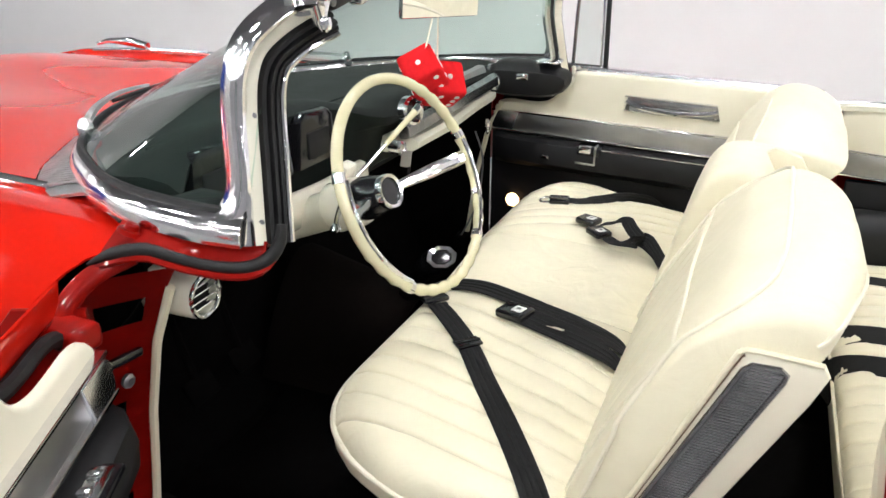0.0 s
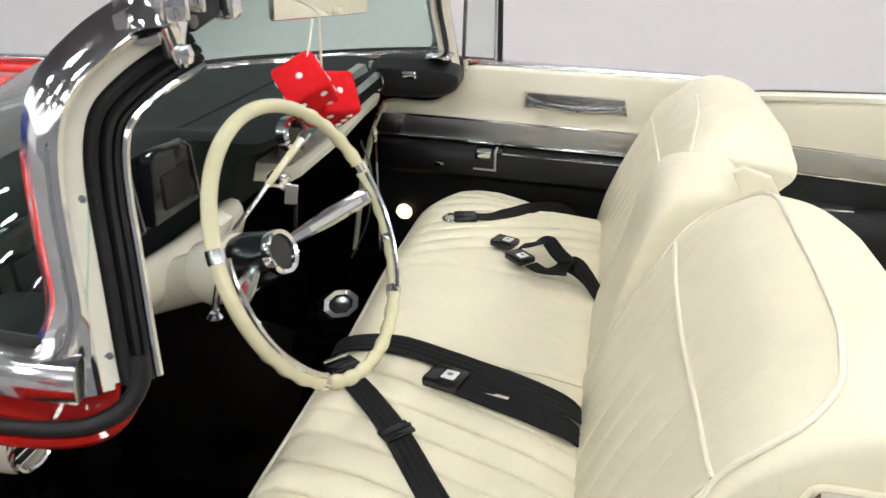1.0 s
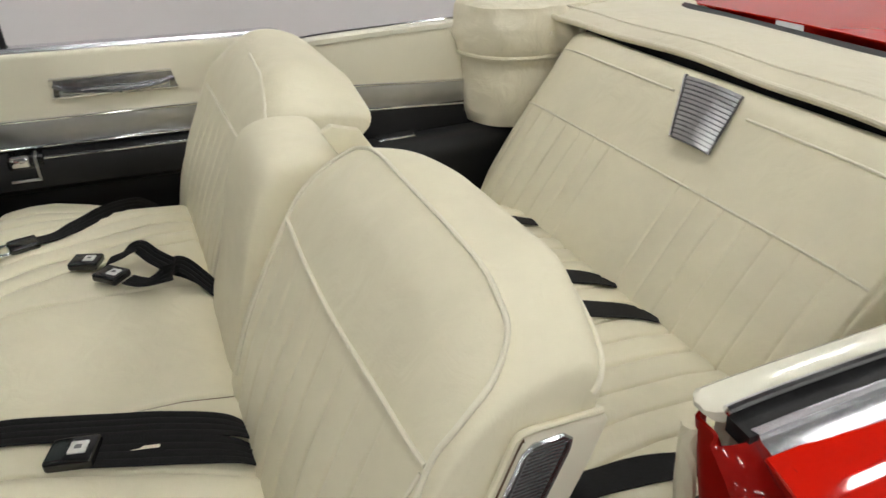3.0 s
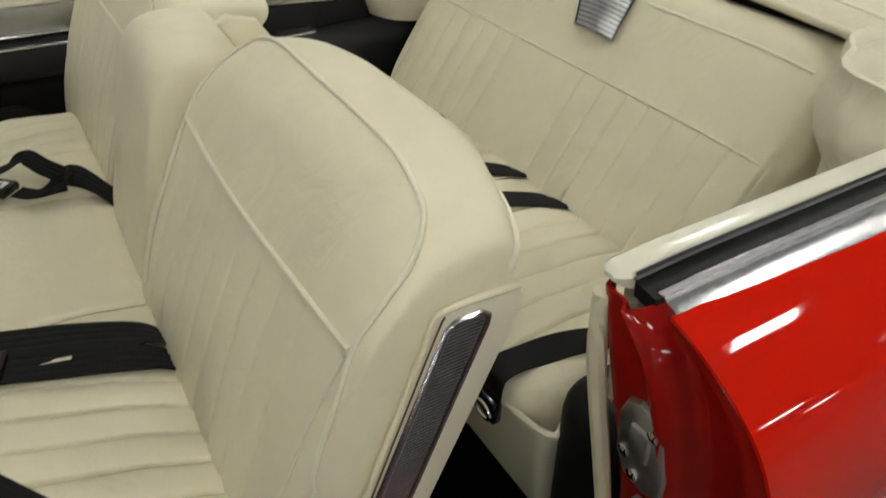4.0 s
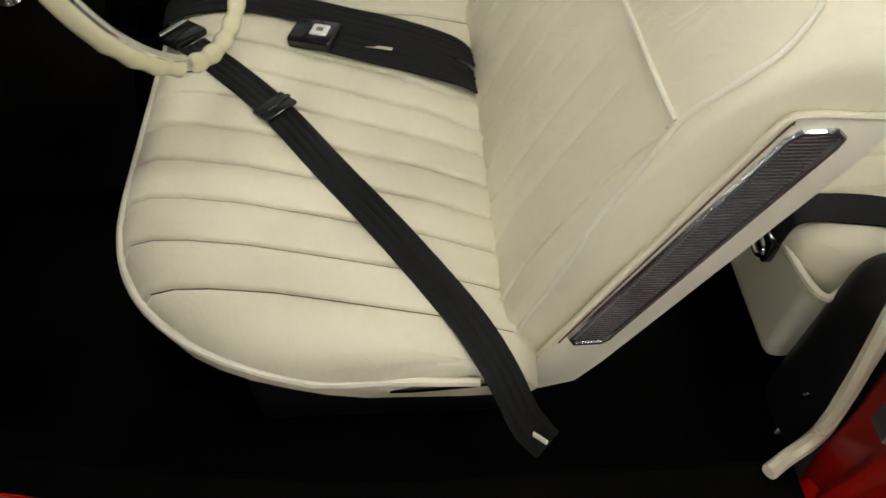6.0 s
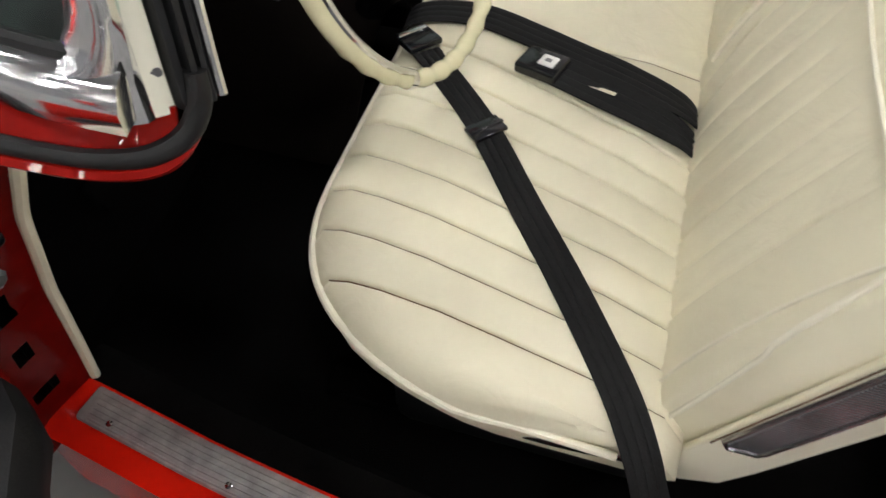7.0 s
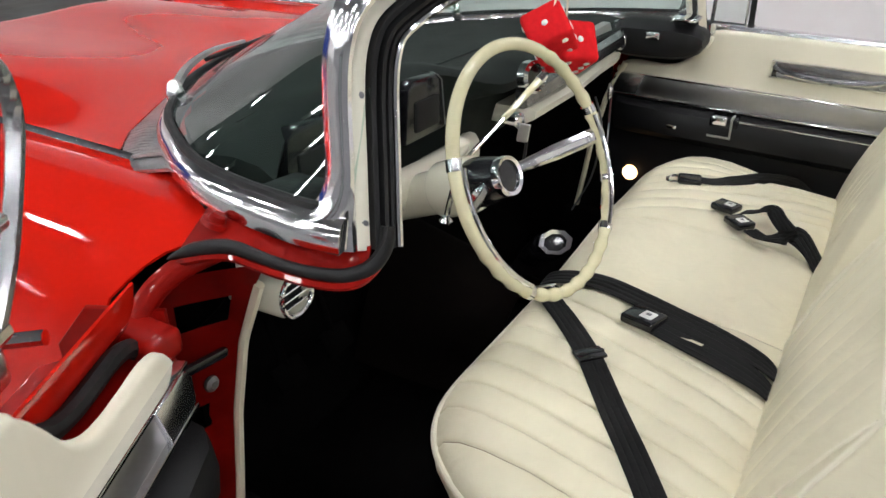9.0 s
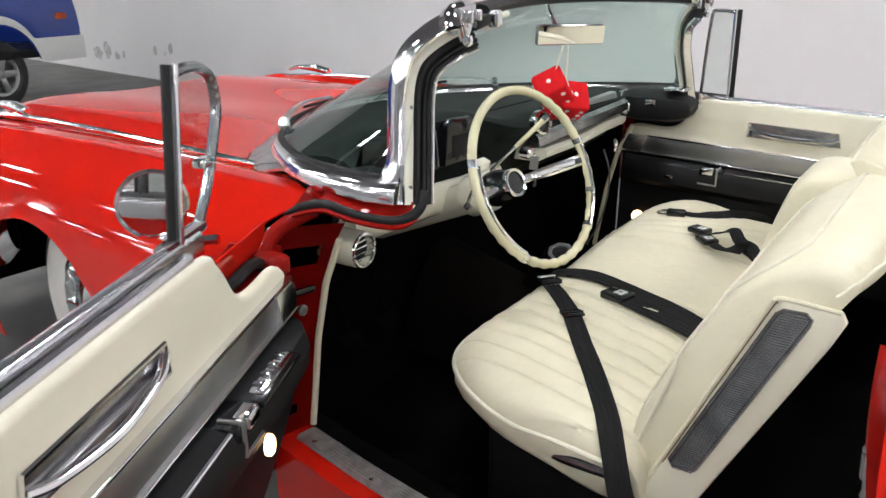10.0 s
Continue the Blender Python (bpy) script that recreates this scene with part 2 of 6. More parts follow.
bm = bmesh.new()
bmesh.ops.create_grid(bm, x_segments=2, y_segments=2, size=32, matrix=pose(-5, 13, G))
tagged(part("floor", bm, CONCRETE), "dark grey polished concrete showroom floor", "floor", kind="structure")
wall("wall_east", (8.9, 42), (1.5, -14.5))
wall("wall_north", (-19, 41), (10.5, 41))
# south and west walls are unseen, added dark to keep side fill low
wall("wall_south", (2.3, -14), (-19, -14), label="unseen dark grey wall that cuts the fill light on the car", paint=WALL_UNSEEN)
wall("wall_west", (-18, -14.5), (-18, 42), label="unseen dark grey wall that cuts the fill light on the car", paint=WALL_UNSEEN)
tagged(part("ceiling", rbox((-19, -15, 5.0), (11, 42, 5.2), 0), CEIL), "grey painted showroom ceiling", "ceiling", kind="structure")


east = bpy.data.objects["wall_east"]
rnd = random.Random(5)
for y, z, a, b in ((10.12, 0.42, 0.12, 0.13), (10.45, 0.38, 0.16, 0.1), (9.8, 0.36, 0.1, 0.06), (9.59, 0.39, 0.05, 0.06), (8.62, 0.5, 0.05, 0.07), (8.19, 0.55, 0.06, 0.08), (8.35, 0.47, 0.04, 0.03)):
    bm = bmesh.new()
    x = 1.5 + (y + 14.5) * 7.4 / 56.5 - 0.004
    ring = []
    for k in range(18):
        t, r = 2 * math.pi * k / 18, 0.7 + 0.5 * rnd.random()
        ring.append(bm.verts.new((x + 0.131 * a * r * math.cos(t), y + a * r * math.cos(t), z + b * r * math.sin(t))))
    bm.faces.new(ring)
    part("scuff", bm, SCUFF, east)


def ceiling_light():
    ob = thing("ceiling_light", "white fluorescent high-bay ceiling light, switched on", "ceiling light", group="ceiling lights")
    part("housing", rbox((-0.2, -0.42, 0.02), (0.2, 0.42, 0.12), 0.01), WHITE, ob)
    part("diffuser", rbox((-0.16, -0.36, 0.0), (0.16, 0.36, 0.018), 0.004), TUBE, ob, "glowing lamp diffuser")
    return ob


lamp = ceiling_light()
lamp.matrix_basis = pose(-15.3, -12, 4.88)
for ix in range(7):
    for iy in range(15):
        x, y = -15.3 + ix * 3.3, -12 + iy * 3.6
        if (ix or iy) and x + 0.3 < 1.5 + 0.131 * (y + 14.5) and not (x > -1 and 4 < y < 16):
            copy_thing(lamp, pose(x, y, 4.88))


# ---------- the car: shell ----------
car = thing("convertible_car", "red 1960s convertible with cream interior, driver's door open, parked on concrete", "car")

SIDE = [(q.x, q.z) for q in spline([(-0.885, 0, 0.912), (-0.915, 0, 0.903), (-0.955, 0, 0.884), (-0.998, 0, 0.852), (-1.028, 0, 0.8), (-1.04, 0, 0.72), (-1.035, 0, 0.6), (-1.015, 0, 0.47), (-0.985, 0, 0.36), (-0.95, 0, 0.27)], 4)]


def side_x(z):
    return lerp_table(-z, [(-q[1], q[0]) for q in SIDE])


# rear edge of the fender, from the cowl out to the door gap
EDGE = [(0.715, 0.455), (0.76, 0.378), (0.80, 0.3), (0.83, 0.256), (0.86, 0.258), (0.89, 0.285), (0.92, 0.312), (0.96, 0.328), (1.03, 0.335)]


def fender(sign, parent):
    yc, zc, r = 1.15, 0.39, 0.385
    top = [(-0.715, 0.935), (-0.76, 0.94), (-0.82, 0.938), (-0.89, 0.915), (-0.96, 0.865), (-1.01, 0.78), (-1.03, 0.66)]

    def f(u, v):
        y = 0.0
        nose = smooth(u, 0.8, 1.0)

        def low_at(y):
            return max(0.3, zc + math.sqrt(r * r - (y - yc) ** 2)) if abs(y - yc) < r else 0.3
        if v < 0.5:
            k = v * 2 * (len(top) - 1)
            i = min(int(k), len(top) - 2)
            a, b = top[i], top[i + 1]
            x, z = a[0] + (b[0] - a[0]) * (k - i), a[1] + (b[1] - a[1]) * (k - i)
            y0 = lerp_table(-x, EDGE)
            y = y0 + (2.418 - y0) * u
            if z < low_at(y):
                z = low_at(y)
                x = lerp_table(-z, [(-q[1], q[0]) for q in top[3:]])
        else:
            y = 0.335 + 2.083 * u
            low = low_at(y)
            t = (v - 0.5) * 2
            z = max(0.66, low) + (low - max(0.66, low)) * t
            x = lerp_table(-z, [(-0.66, -1.03), (-0.5, -1.015), (-0.38, -0.985), (-0.25, -0.94)]) if z < 0.66 else lerp_table(-z, [(-q[1], q[0]) for q in top[3:]])
        crown = 0.012 * math.sin(math.pi * min(1, u * 1.3))
        return (sign * -(x + 0.1 * nose), y - 0.05 * nose, z - 0.06 * nose + crown * (1 - smooth(v, 0.15, 0.45)))

    return part("front_fender", sheet(f, 60, 36, 0.004), RED, parent, "glossy red front fender", 50)


fender(-1, car)
fender(1, car)


def cowl_y(x):
    return lerp_table(abs(x), [(0, 0.99), (0.1, 0.975), (0.25, 0.918), (0.4, 0.85), (0.6, 0.717), (0.71, 0.612), (0.78, 0.54)])


def hood_f(u, v):
    x = -0.708 + 1.416 * v
    y0 = cowl_y(x)
    y = y0 + (2.35 - y0) * u
    bulge = 0.02 * math.exp(-((abs(x) - 0.36) / 0.2) ** 2) * smooth(u, 0.02, 0.3)
    dip = -0.02 * smooth(abs(x), 0.5, 0.66) * (1 - smooth(abs(x), 0.68, 0.71)) * smooth(u, 0, 0.2)
    return (x, y, 0.935 + bulge + dip + 0.012 * math.sin(math.pi * u) - 0.1 * smooth(u, 0.8, 1.0))


part("hood", sheet(hood_f, 40, 44, 0.004), RED, car, "glossy red hood with raised edges", 50)
for s in (-1, 1):
    part("fender_crest_trim", tube(spline([(s * 0.713, 0.56, 0.944), (s * 0.713, 1.0, 0.955), (s * 0.708, 1.6, 0.958), (s * 0.70, 1.95, 0.94)], 10), 0.009, 8), CHROME, car, "bright chrome fender crest strip")
    part("fender_ornament", sweep([(s * 0.706, 1.66, 0.972), (s * 0.705, 1.74, 0.985), (s * 0.703, 1.86, 0.985), (s * 0.70, 1.92, 0.97)], circle(0.022, 12, 0.8, 0.9), scale=lambda t: 0.35 + 0.65 * math.sin(math.pi * min(1, t + 0.25))), CHROME, car, "chrome gunsight ornament")

# front end, bumper and wheel
part("front_panel", rbox((-0.9, 2.26, 0.35), (0.9, 2.34, 0.86), 0.03), CHROME, car, "chrome grille panel")
part("front_bumper", sweep(spline([(-0.88, 1.53, 0.63), (-0.95, 1.68, 0.6), (-1.01, 2.05, 0.53), (-0.85, 2.42, 0.48), (0, 2.5, 0.48), (0.85, 2.42, 0.48), (1.01, 2.05, 0.53), (0.95, 1.68, 0.6), (0.88, 1.53, 0.63)], 8), circle(0.08, 14, 0.5, 1.2), scale=lambda t: min(1.0, 0.55 + 8 * min(t, 1 - t))), CHROME, car, "chrome front bumper wrapping the fender")
for s in (-1, 1):
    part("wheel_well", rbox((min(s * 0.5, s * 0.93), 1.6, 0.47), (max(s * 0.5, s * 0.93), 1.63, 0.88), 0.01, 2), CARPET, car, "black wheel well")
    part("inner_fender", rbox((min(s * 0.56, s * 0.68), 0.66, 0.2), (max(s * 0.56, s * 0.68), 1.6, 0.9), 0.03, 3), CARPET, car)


def wheel(x, y, sign):
    m = Matrix.Translation((x, y, 0.465)) @ Matrix.Rotation(radians(90) * sign, 4, "Y")
    prof = [(0.215, -0.02), (0.25, -0.01), (0.30, -0.008), (0.335, -0.02), (0.355, -0.05), (0.362, -0.1), (0.355, -0.15), (0.32, -0.18), (0.2, -0.18)]
    w = part("wheel", turned(prof, 48, m), TYRE, car, "whitewall tyre with chrome wheel cover")
    part("whitewall", turned([(0.212, -0.012), (0.225, -0.004), (0.26, 0.0), (0.30, -0.004), (0.308, -0.012), (0.25, -0.02)], 48, m), WHITEWALL, w, "white sidewall band")
    cover = turned([(0.212, -0.03), (0.208, -0.002), (0.19, 0.004), (0.175, -0.008), (0.15, -0.012), (0.12, 0.012), (0.08, 0.022), (0.055, 0.03), (0.02, 0.034)], 40, m)
    for k in range(20):
        a = 2 * math.pi * k / 20
        rbox((0.125, -0.008, -0.012), (0.185, 0.008, 0.01), 0.003, 1, m @ Matrix.Rotation(a, 4, "Z"), cover)
    part("wheel_cover", cover, CHROME, w, "chrome ribbed wheel cover", 25)
    return w


wheel(-0.88, 1.08, -1)
wheel(0.88, 1.08, 1)

# cowl vent between hood and glass
WS = spline([(-0.836, 0.008, 0.994), (-0.832, 0.09, 0.99), (-0.813, 0.205, 0.987), (-0.776, 0.325, 0.984), (-0.705, 0.452, 0.981), (-0.6, 0.59, 0.981), (-0.4, 0.745, 0.98), (-0.2, 0.825, 0.984), (0, 0.85, 0.985)], 10)
WS = WS + mirrored(WS[:-1][::-1])
WT = spline([(-0.738, -0.005, 1.272), (-0.675, 0.025, 1.293), (-0.5, 0.09, 1.303), (-0.25, 0.145, 1.31), (0, 0.165, 1.312)], 15)
WT = WT + mirrored(WT[:-1][::-1])


def resample(pts, n):
    d = [0.0]
    for a, b in zip(pts, pts[1:]):
        d.append(d[-1] + (b - a).length)
    out = []
    for i in range(n):
        t = d[-1] * i / (n - 1)
        j = next((k for k in range(1, len(d)) if d[k] >= t - 1e-9), len(d) - 1)
        f = (t - d[j - 1]) / max(1e-9, d[j] - d[j - 1])
        out.append(pts[j - 1].lerp(pts[j], f))
    return out


BASE, HEAD = resample(WS, 81), resample(WT, 81)
CI = [i for i, q in enumerate(BASE) if cowl_y(q.x) - q.y > 0.012 and abs(q.x) < 0.74]


def cow_f(u, v):
    q = BASE[CI[int(round(v * (len(CI) - 1)))]]
    x = q.x * (1 + 0.04 * u * smooth(abs(q.x), 0.5, 0.74))
    return (x, q.y + (cowl_y(x) - 0.004 - q.y) * u, q.z - 0.022 + (0.932 - q.z + 0.022) * u)


cow = part("cowl_panel", sheet(cow_f, 4, len(CI) - 1, 0.006), COWL, car, "grey ribbed cowl vent panel")
for k in range(0, 4 * (len(CI) - 1), 2):
    i, f = CI[0] + k // 4, (k % 4) / 4
    a = BASE[i].lerp(BASE[i + 1], f)
    if abs(a.x) > 0.7:
        continue
    x = a.x * (1 + 0.04 * smooth(abs(a.x), 0.5, 0.74))
    b = V((x, cowl_y(x) - 0.012, 0.937))
    a = a + (b - a).normalized() * 0.03 + V((0, 0, -0.012))
    part("vent_rib", tube([a, a.lerp(b, 0.5) + V((0, 0, 0.003)), b], 0.0042, 5), COWL, cow)

# windshield
ws = part("windshield", sheet(lambda u, v: (lambda a, b: a.lerp(b, u) + V((0, 0.008, 0)) * math.sin(math.pi * u))(BASE[int(round(v * 80))] + V((0, 0, 0.012)), HEAD[int(round(v * 80))]), 10, 80), GLASS, car, "green-tinted wraparound windshield glass", 60)
ws.visible_shadow = False
part("windshield_moulding", sweep(BASE, [(-0.026, -0.024), (-0.025, -0.008), (-0.016, 0.008), (-0.004, 0.015), (0.008, 0.015), (0.014, 0.006), (0.014, -0.016)], scale=lambda t: 1 + 0.12 * smooth(abs(t - 0.5), 0.36, 0.48)), CHROME, car, "polished chrome windshield base moulding", 50)
part("windshield_gasket", sweep([q + V((0, 0, 0.016)) for q in BASE], circle(0.008, 8)), RUBBER, car)

PIL = spline([(-0.828, -0.004, 0.962), (-0.821, 0.001, 0.994), (-0.804, 0.0115, 1.07), (-0.789, 0.021, 1.14), (-0.781, 0.02, 1.19), (-0.768, 0.012, 1.225), (-0.745, -0.006, 1.25), (-0.718, -0.028, 1.27), (-0.69, -0.05, 1.285)], 6)
PLAIN = ((0, 0), (0, 0.7), (0.15, 1), (0.5, 1.08), (0.85, 1), (1, 0.7), (1, 0))
ROLLED = ((0, 0), (0, 0.8), (0.1, 1), (0.3, 1.06), (0.5, 1.0), (0.7, 0.84), (0.86, 0.58), (0.96, 0.25), (1, 0))
RIBBED = ((0, 0), (0, 0.75), (0.1, 1), (0.24, 1), (0.3, 0.6), (0.38, 1.1), (0.55, 1.15), (0.63, 0.6), (0.7, 0.95), (0.9, 0.95), (1, 0.7), (1, 0))
for s in (-1, 1):
    pth = PIL if s < 0 else mirrored(PIL)

    def strip(name, a0, a1, d0, d1, material, label=""):
        # a: across the pillar towards its outer front edge, d: proud of its rear face
        rings = []
        n = len(pth)
        for i, q in enumerate(pth):
            t = (pth[min(i + 1, n - 1)] - pth[max(i - 1, 0)]).normalized()
            fw = V((s * 0.8, 0.58, 0))
            fw = (fw - t * fw.dot(t)).normalized()
            out = t.cross(fw)
            out *= -1 if out.y > 0 else 1
            # the chrome spreads forward in a fillet where it meets the base moulding
            h0 = min(1.0, max(0.0, (q.z - 0.998) / 0.06))
            foot = V((s * 0.2, 0.98, 0)) * (0.055 * (1 - math.sqrt(1 - (1 - h0) ** 2)) if name == "pillar_chrome" else 0.0)
            rings.append([q + fw * (a0 + (a1 - a0) * k) + foot * k + out * (d0 + (d1 - d0) * h) for k, h in {"pillar_seal": RIBBED, "pillar_chrome": ROLLED}.get(name, PLAIN)])
        return part(name, skin(rings), material, car, label, 40)

    strip("pillar_chrome", 0.0106, 0.037, -0.03, 0.012, CHROME, "polished chrome windshield pillar")
    strip("pillar_trim", -0.0095, 0.014, -0.03, 0.002, CREAM_PAINT, "cream painted pillar strip with screws")
    strip("pillar_seal", -0.039, -0.0085, -0.02, 0.01, RUBBER, "black rubber door seal on the pillar")
    strip("pillar_bead", -0.049, -0.039, -0.02, 0.004, CHROME, "thin chrome bead")
    for z in (0.994, 1.14):
        q = min(pth, key=lambda p: abs(p.z - z))
        nrm = V((s * -0.58, -0.8, 0)) if s > 0 else V((-0.58, -0.8, 0))
        part("screw", turned([(0.0048, -0.002), (0.0048, 0.0035), (0.0025, 0.0045)], 12, Matrix.Translation(q) @ nrm.to_track_quat("Z", "Y").to_matrix().to_4x4()), DULL, car)
    # latch corner casting
    cx = V((s * 0.715, -0.05, 1.295))
    hb = part("header_bracket", sweep(spline([cx + V((s * 0.02, 0.0, -0.012)), cx + V((s * 0.01, 0.01, 0.012)), cx + V((-s * 0.02, 0.022, 0.024)), cx + V((-s * 0.06, 0.034, 0.03))], 6), [(-0.02, -0.014), (-0.022, 0.004), (-0.012, 0.013), (0.012, 0.013), (0.022, 0.004), (0.02, -0.014)]), CHROME, car, "chrome header corner casting", 50)
    part("latch_plate", plate([(s * a, z) for a, z in ((0.69, 1.325), (0.741, 1.318), (0.738, 1.292), (0.729, 1.276), (0.724, 1.258), (0.716, 1.256), (0.71, 1.272), (0.7, 1.29))][::int(s)], 0.02, 0.005, pose(0, -0.064, 0)), CHROME, hb, "tapered chrome latch plate", 40)
    for dx, z0 in ((0.7, 1.296), (0.729, 1.292)):
        part("latch_rib", rbox((min(s * (dx - 0.004), s * (dx + 0.004)), -0.08, z0), (max(s * (dx - 0.004), s * (dx + 0.004)), -0.06, 1.316), 0.003, 2), CHROME, hb)
    part("latch_screw", turned([(0.006, 0), (0.006, 0.003), (0.003, 0.005)], 12, pose(s * 0.716, -0.074, 1.29, 90, 0, 0)), DULL, hb)
    part("latch_tongue", turned([(0.004, -0.012), (0.009, -0.008), (0.0105, 0.0), (0.008, 0.008), (0.004, 0.01)], 16, pose(s * 0.719, -0.062, 1.262)), CHROME, hb, "rounded chrome latch end")
    part("latch_socket", rbox((-0.012, -0.012, -0.018), (0.012, 0.012, 0.014), 0.006, 3, pose(s * 0.62, -0.06, 1.298, 0, s * 8, 0)), CHROME, hb, "chrome latch socket")
    part("latch_pin", tube([(s * 0.61, -0.06, 1.3), (s * 0.575, -0.06, 1.304)], 0.006, 10), CREAM_PAINT, hb, "pale latch pin")
    part("corner_rubber", rbox((-0.03, -0.012, -0.012), (0.03, 0.012, 0.01), 0.006, 3, pose(s * 0.665, -0.05, 1.292, 0, s * 10, 0)), RUBBER, hb, "black rubber block")

HD = resample([q + V((0, -0.03, 0.015)) for q in HEAD], 41)
part("windshield_header", sweep(HD, [(-0.02, -0.012), (-0.02, 0.012), (0, 0.022), (0.03, 0.015), (0.035, -0.012), (0, -0.018)]), CHROME, car, "chrome windshield header rail")
part("header_seal", sweep([q + V((0, -0.045, -0.002)) for q in HD[3:-3]], circle(0.018, 8, 1.2, 0.8)), RUBBER, car, "black rubber header seal")

# driver's side: seal, flange, hinge pillar, sill
SEAL = spline([(-0.905, 0.265, 0.915), (-0.9, 0.232, 0.932), (-0.893, 0.19, 0.946), (-0.886, 0.158, 0.95), (-0.88, 0.128, 0.944), (-0.873, 0.091, 0.937), (-0.866, 0.048, 0.934), (-0.852, 0.01, 0.934), (-0.833, -0.014, 0.943), (-0.816, -0.024, 0.963), (-0.807, -0.023, 0.99)], 6)
for s in (-1, 1):
    pth = SEAL if s < 0 else mirrored(SEAL)
    part("door_seal", sweep(pth, circle(0.0098, 10, 0.9, 1.0), scale=lambda t: min(1, 0.2 + 6 * t) * (0.95 + 0.12 * math.sin(9 * t))), RUBBER, car, "worn black rubber weatherstrip")
    part("cowl_flange", sweep([q + V((s * 0.002, 0.0, -0.009)) for q in pth[:-9]], [(-0.026, -0.008), (-0.026, 0.0), (-0.01, 0.003), (0.005, 0.002), (0.009, -0.003), (0.006, -0.008), (-0.004, -0.011)], scale=lambda t: 0.35 + 0.65 * smooth(t, 0, 0.15) - 0.5 * smooth(t, 0.85, 1.0)), RED_SHADED, car, "red painted cowl flange")
    part("cowl_side", sheet(lambda u, v: (pth[int(v * 47)] + V((0, 0, -0.008))).lerp(V((s * (0.828 - 0.015 * smooth(pth[int(v * 47)].y, 0.05, 0.3)), pth[int(v * 47)].y, 0.968)), u), 6, 47, 0.004), RED_SHADED, car, "red painted cowl corner under the windshield")


def jamb_y(z):
    return lerp_table(z, [(0.25, 0.35), (0.34, 0.327), (0.463, 0.308), (0.589, 0.29), (0.74, 0.253), (0.85, 0.204), (0.92, 0.16)])


HOLES = [(0.13, 0.44, 0.79, 0.84), (0.2, 0.38, 0.59, 0.635), (0.22, 0.34, 0.5, 0.535), (0.2, 0.4, 0.4, 0.43)]


def hinge_pillar(s):
    nu, nv = 26, 72
    over = [(0.715, 0.935), (0.76, 0.94), (0.82, 0.938), (0.89, 0.915), (0.96, 0.865), (1.01, 0.78), (1.03, 0.66)]
    bm = bmesh.new()
    g = []
    for j in range(nv + 1):
        row = []
        for i in range(nu + 1):
            u = i / nu
            z = 0.25 + (min(0.89, lerp_table(0.815 + 0.21 * u, over) - 0.015) - 0.25) * j / nv
            y = jamb_y(z) + 0.03 * u + 0.02 * math.sin(math.pi * u) * (1 if z > 0.6 else 0.4) + 0.1 * u * smooth(z, 0.74, 0.88)
            x = 0.815 + 0.21 * u
            row.append(bm.verts.new((s * x, y, z)))
        g.append(row)
    for j in range(nv):
        for i in range(nu):
            u, z = (i + 0.5) / nu, (g[j][i].co.z + g[j + 1][i + 1].co.z) / 2
            if any(a < u < b and c < z < d for a, b, c, d in HOLES):
                continue
            bm.faces.new((g[j][i], g[j][i + 1], g[j + 1][i + 1], g[j + 1][i]))
    bmesh.ops.solidify(bm, geom=bm.faces[:], thickness=0.004)
    p = part("hinge_pillar", bm, RED_SHADED, car, "red painted door hinge pillar with access holes", 40)
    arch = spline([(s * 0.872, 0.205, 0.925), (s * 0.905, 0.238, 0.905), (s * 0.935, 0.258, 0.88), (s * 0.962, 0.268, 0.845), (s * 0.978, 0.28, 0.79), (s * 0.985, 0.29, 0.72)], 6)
    part("hinge_arch", sweep(arch, [(-0.013, -0.02), (-0.015, -0.002), (-0.008, 0.008), (0.006, 0.009), (0.013, 0.0), (0.011, -0.02)], up=(-s * 0.3, -0.9, 0.3)), RED_SHADED, car, "red painted rolled edge round the hinge opening", 60)
    # black sheet stands in for the shade inside the hollow pillar
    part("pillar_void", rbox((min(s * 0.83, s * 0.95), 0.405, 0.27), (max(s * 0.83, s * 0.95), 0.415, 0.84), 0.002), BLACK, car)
    part("check_strap", rbox((-0.042, -0.006, -0.008), (0.042, 0.006, 0.008), 0.004, 2, pose(s * 0.878, 0.262, 0.735, 0, -s * 6, 0)), PLASTIC, p, "dark slot plate")
    part("bolt", turned([(0.013, 0), (0.013, 0.006), (0.007, 0.01)], 8, Matrix.Translation((s * 0.866, 0.274, 0.685)) @ Matrix.Rotation(radians(90), 4, "X")), DULL, p)
    welt = [(s * 0.812, jamb_y(z) - 0.004, z) for z in [0.27 + 0.58 * k / 24 for k in range(25)]]
    part("pillar_welt", sweep(spline(welt, 2), circle(0.008, 8, 0.9, 1.1)), CREAM, car, "cream door opening welt")


hinge_pillar(-1)
hinge_pillar(1)
for s in (-1, 1):
    part("fender_bolt", turned([(0.02, -0.004), (0.019, 0.003), (0.012, 0.004), (0.011, 0.011), (0.007, 0.014)], 14, pose(s * 0.853, 0.222, 0.957, 18, -s * 22, 0)), RED_SHADED, car, "red painted bolt and washer", 30)


def sill_line(y):
    """Distance of the sill's middle from the car's centre line."""
    return lerp_table(y, [(-0.3, 0.936), (-0.2, 0.93), (-0.05, 0.914), (0.1, 0.894), (0.22, 0.873), (0.32, 0.856), (0.42, 0.845)])


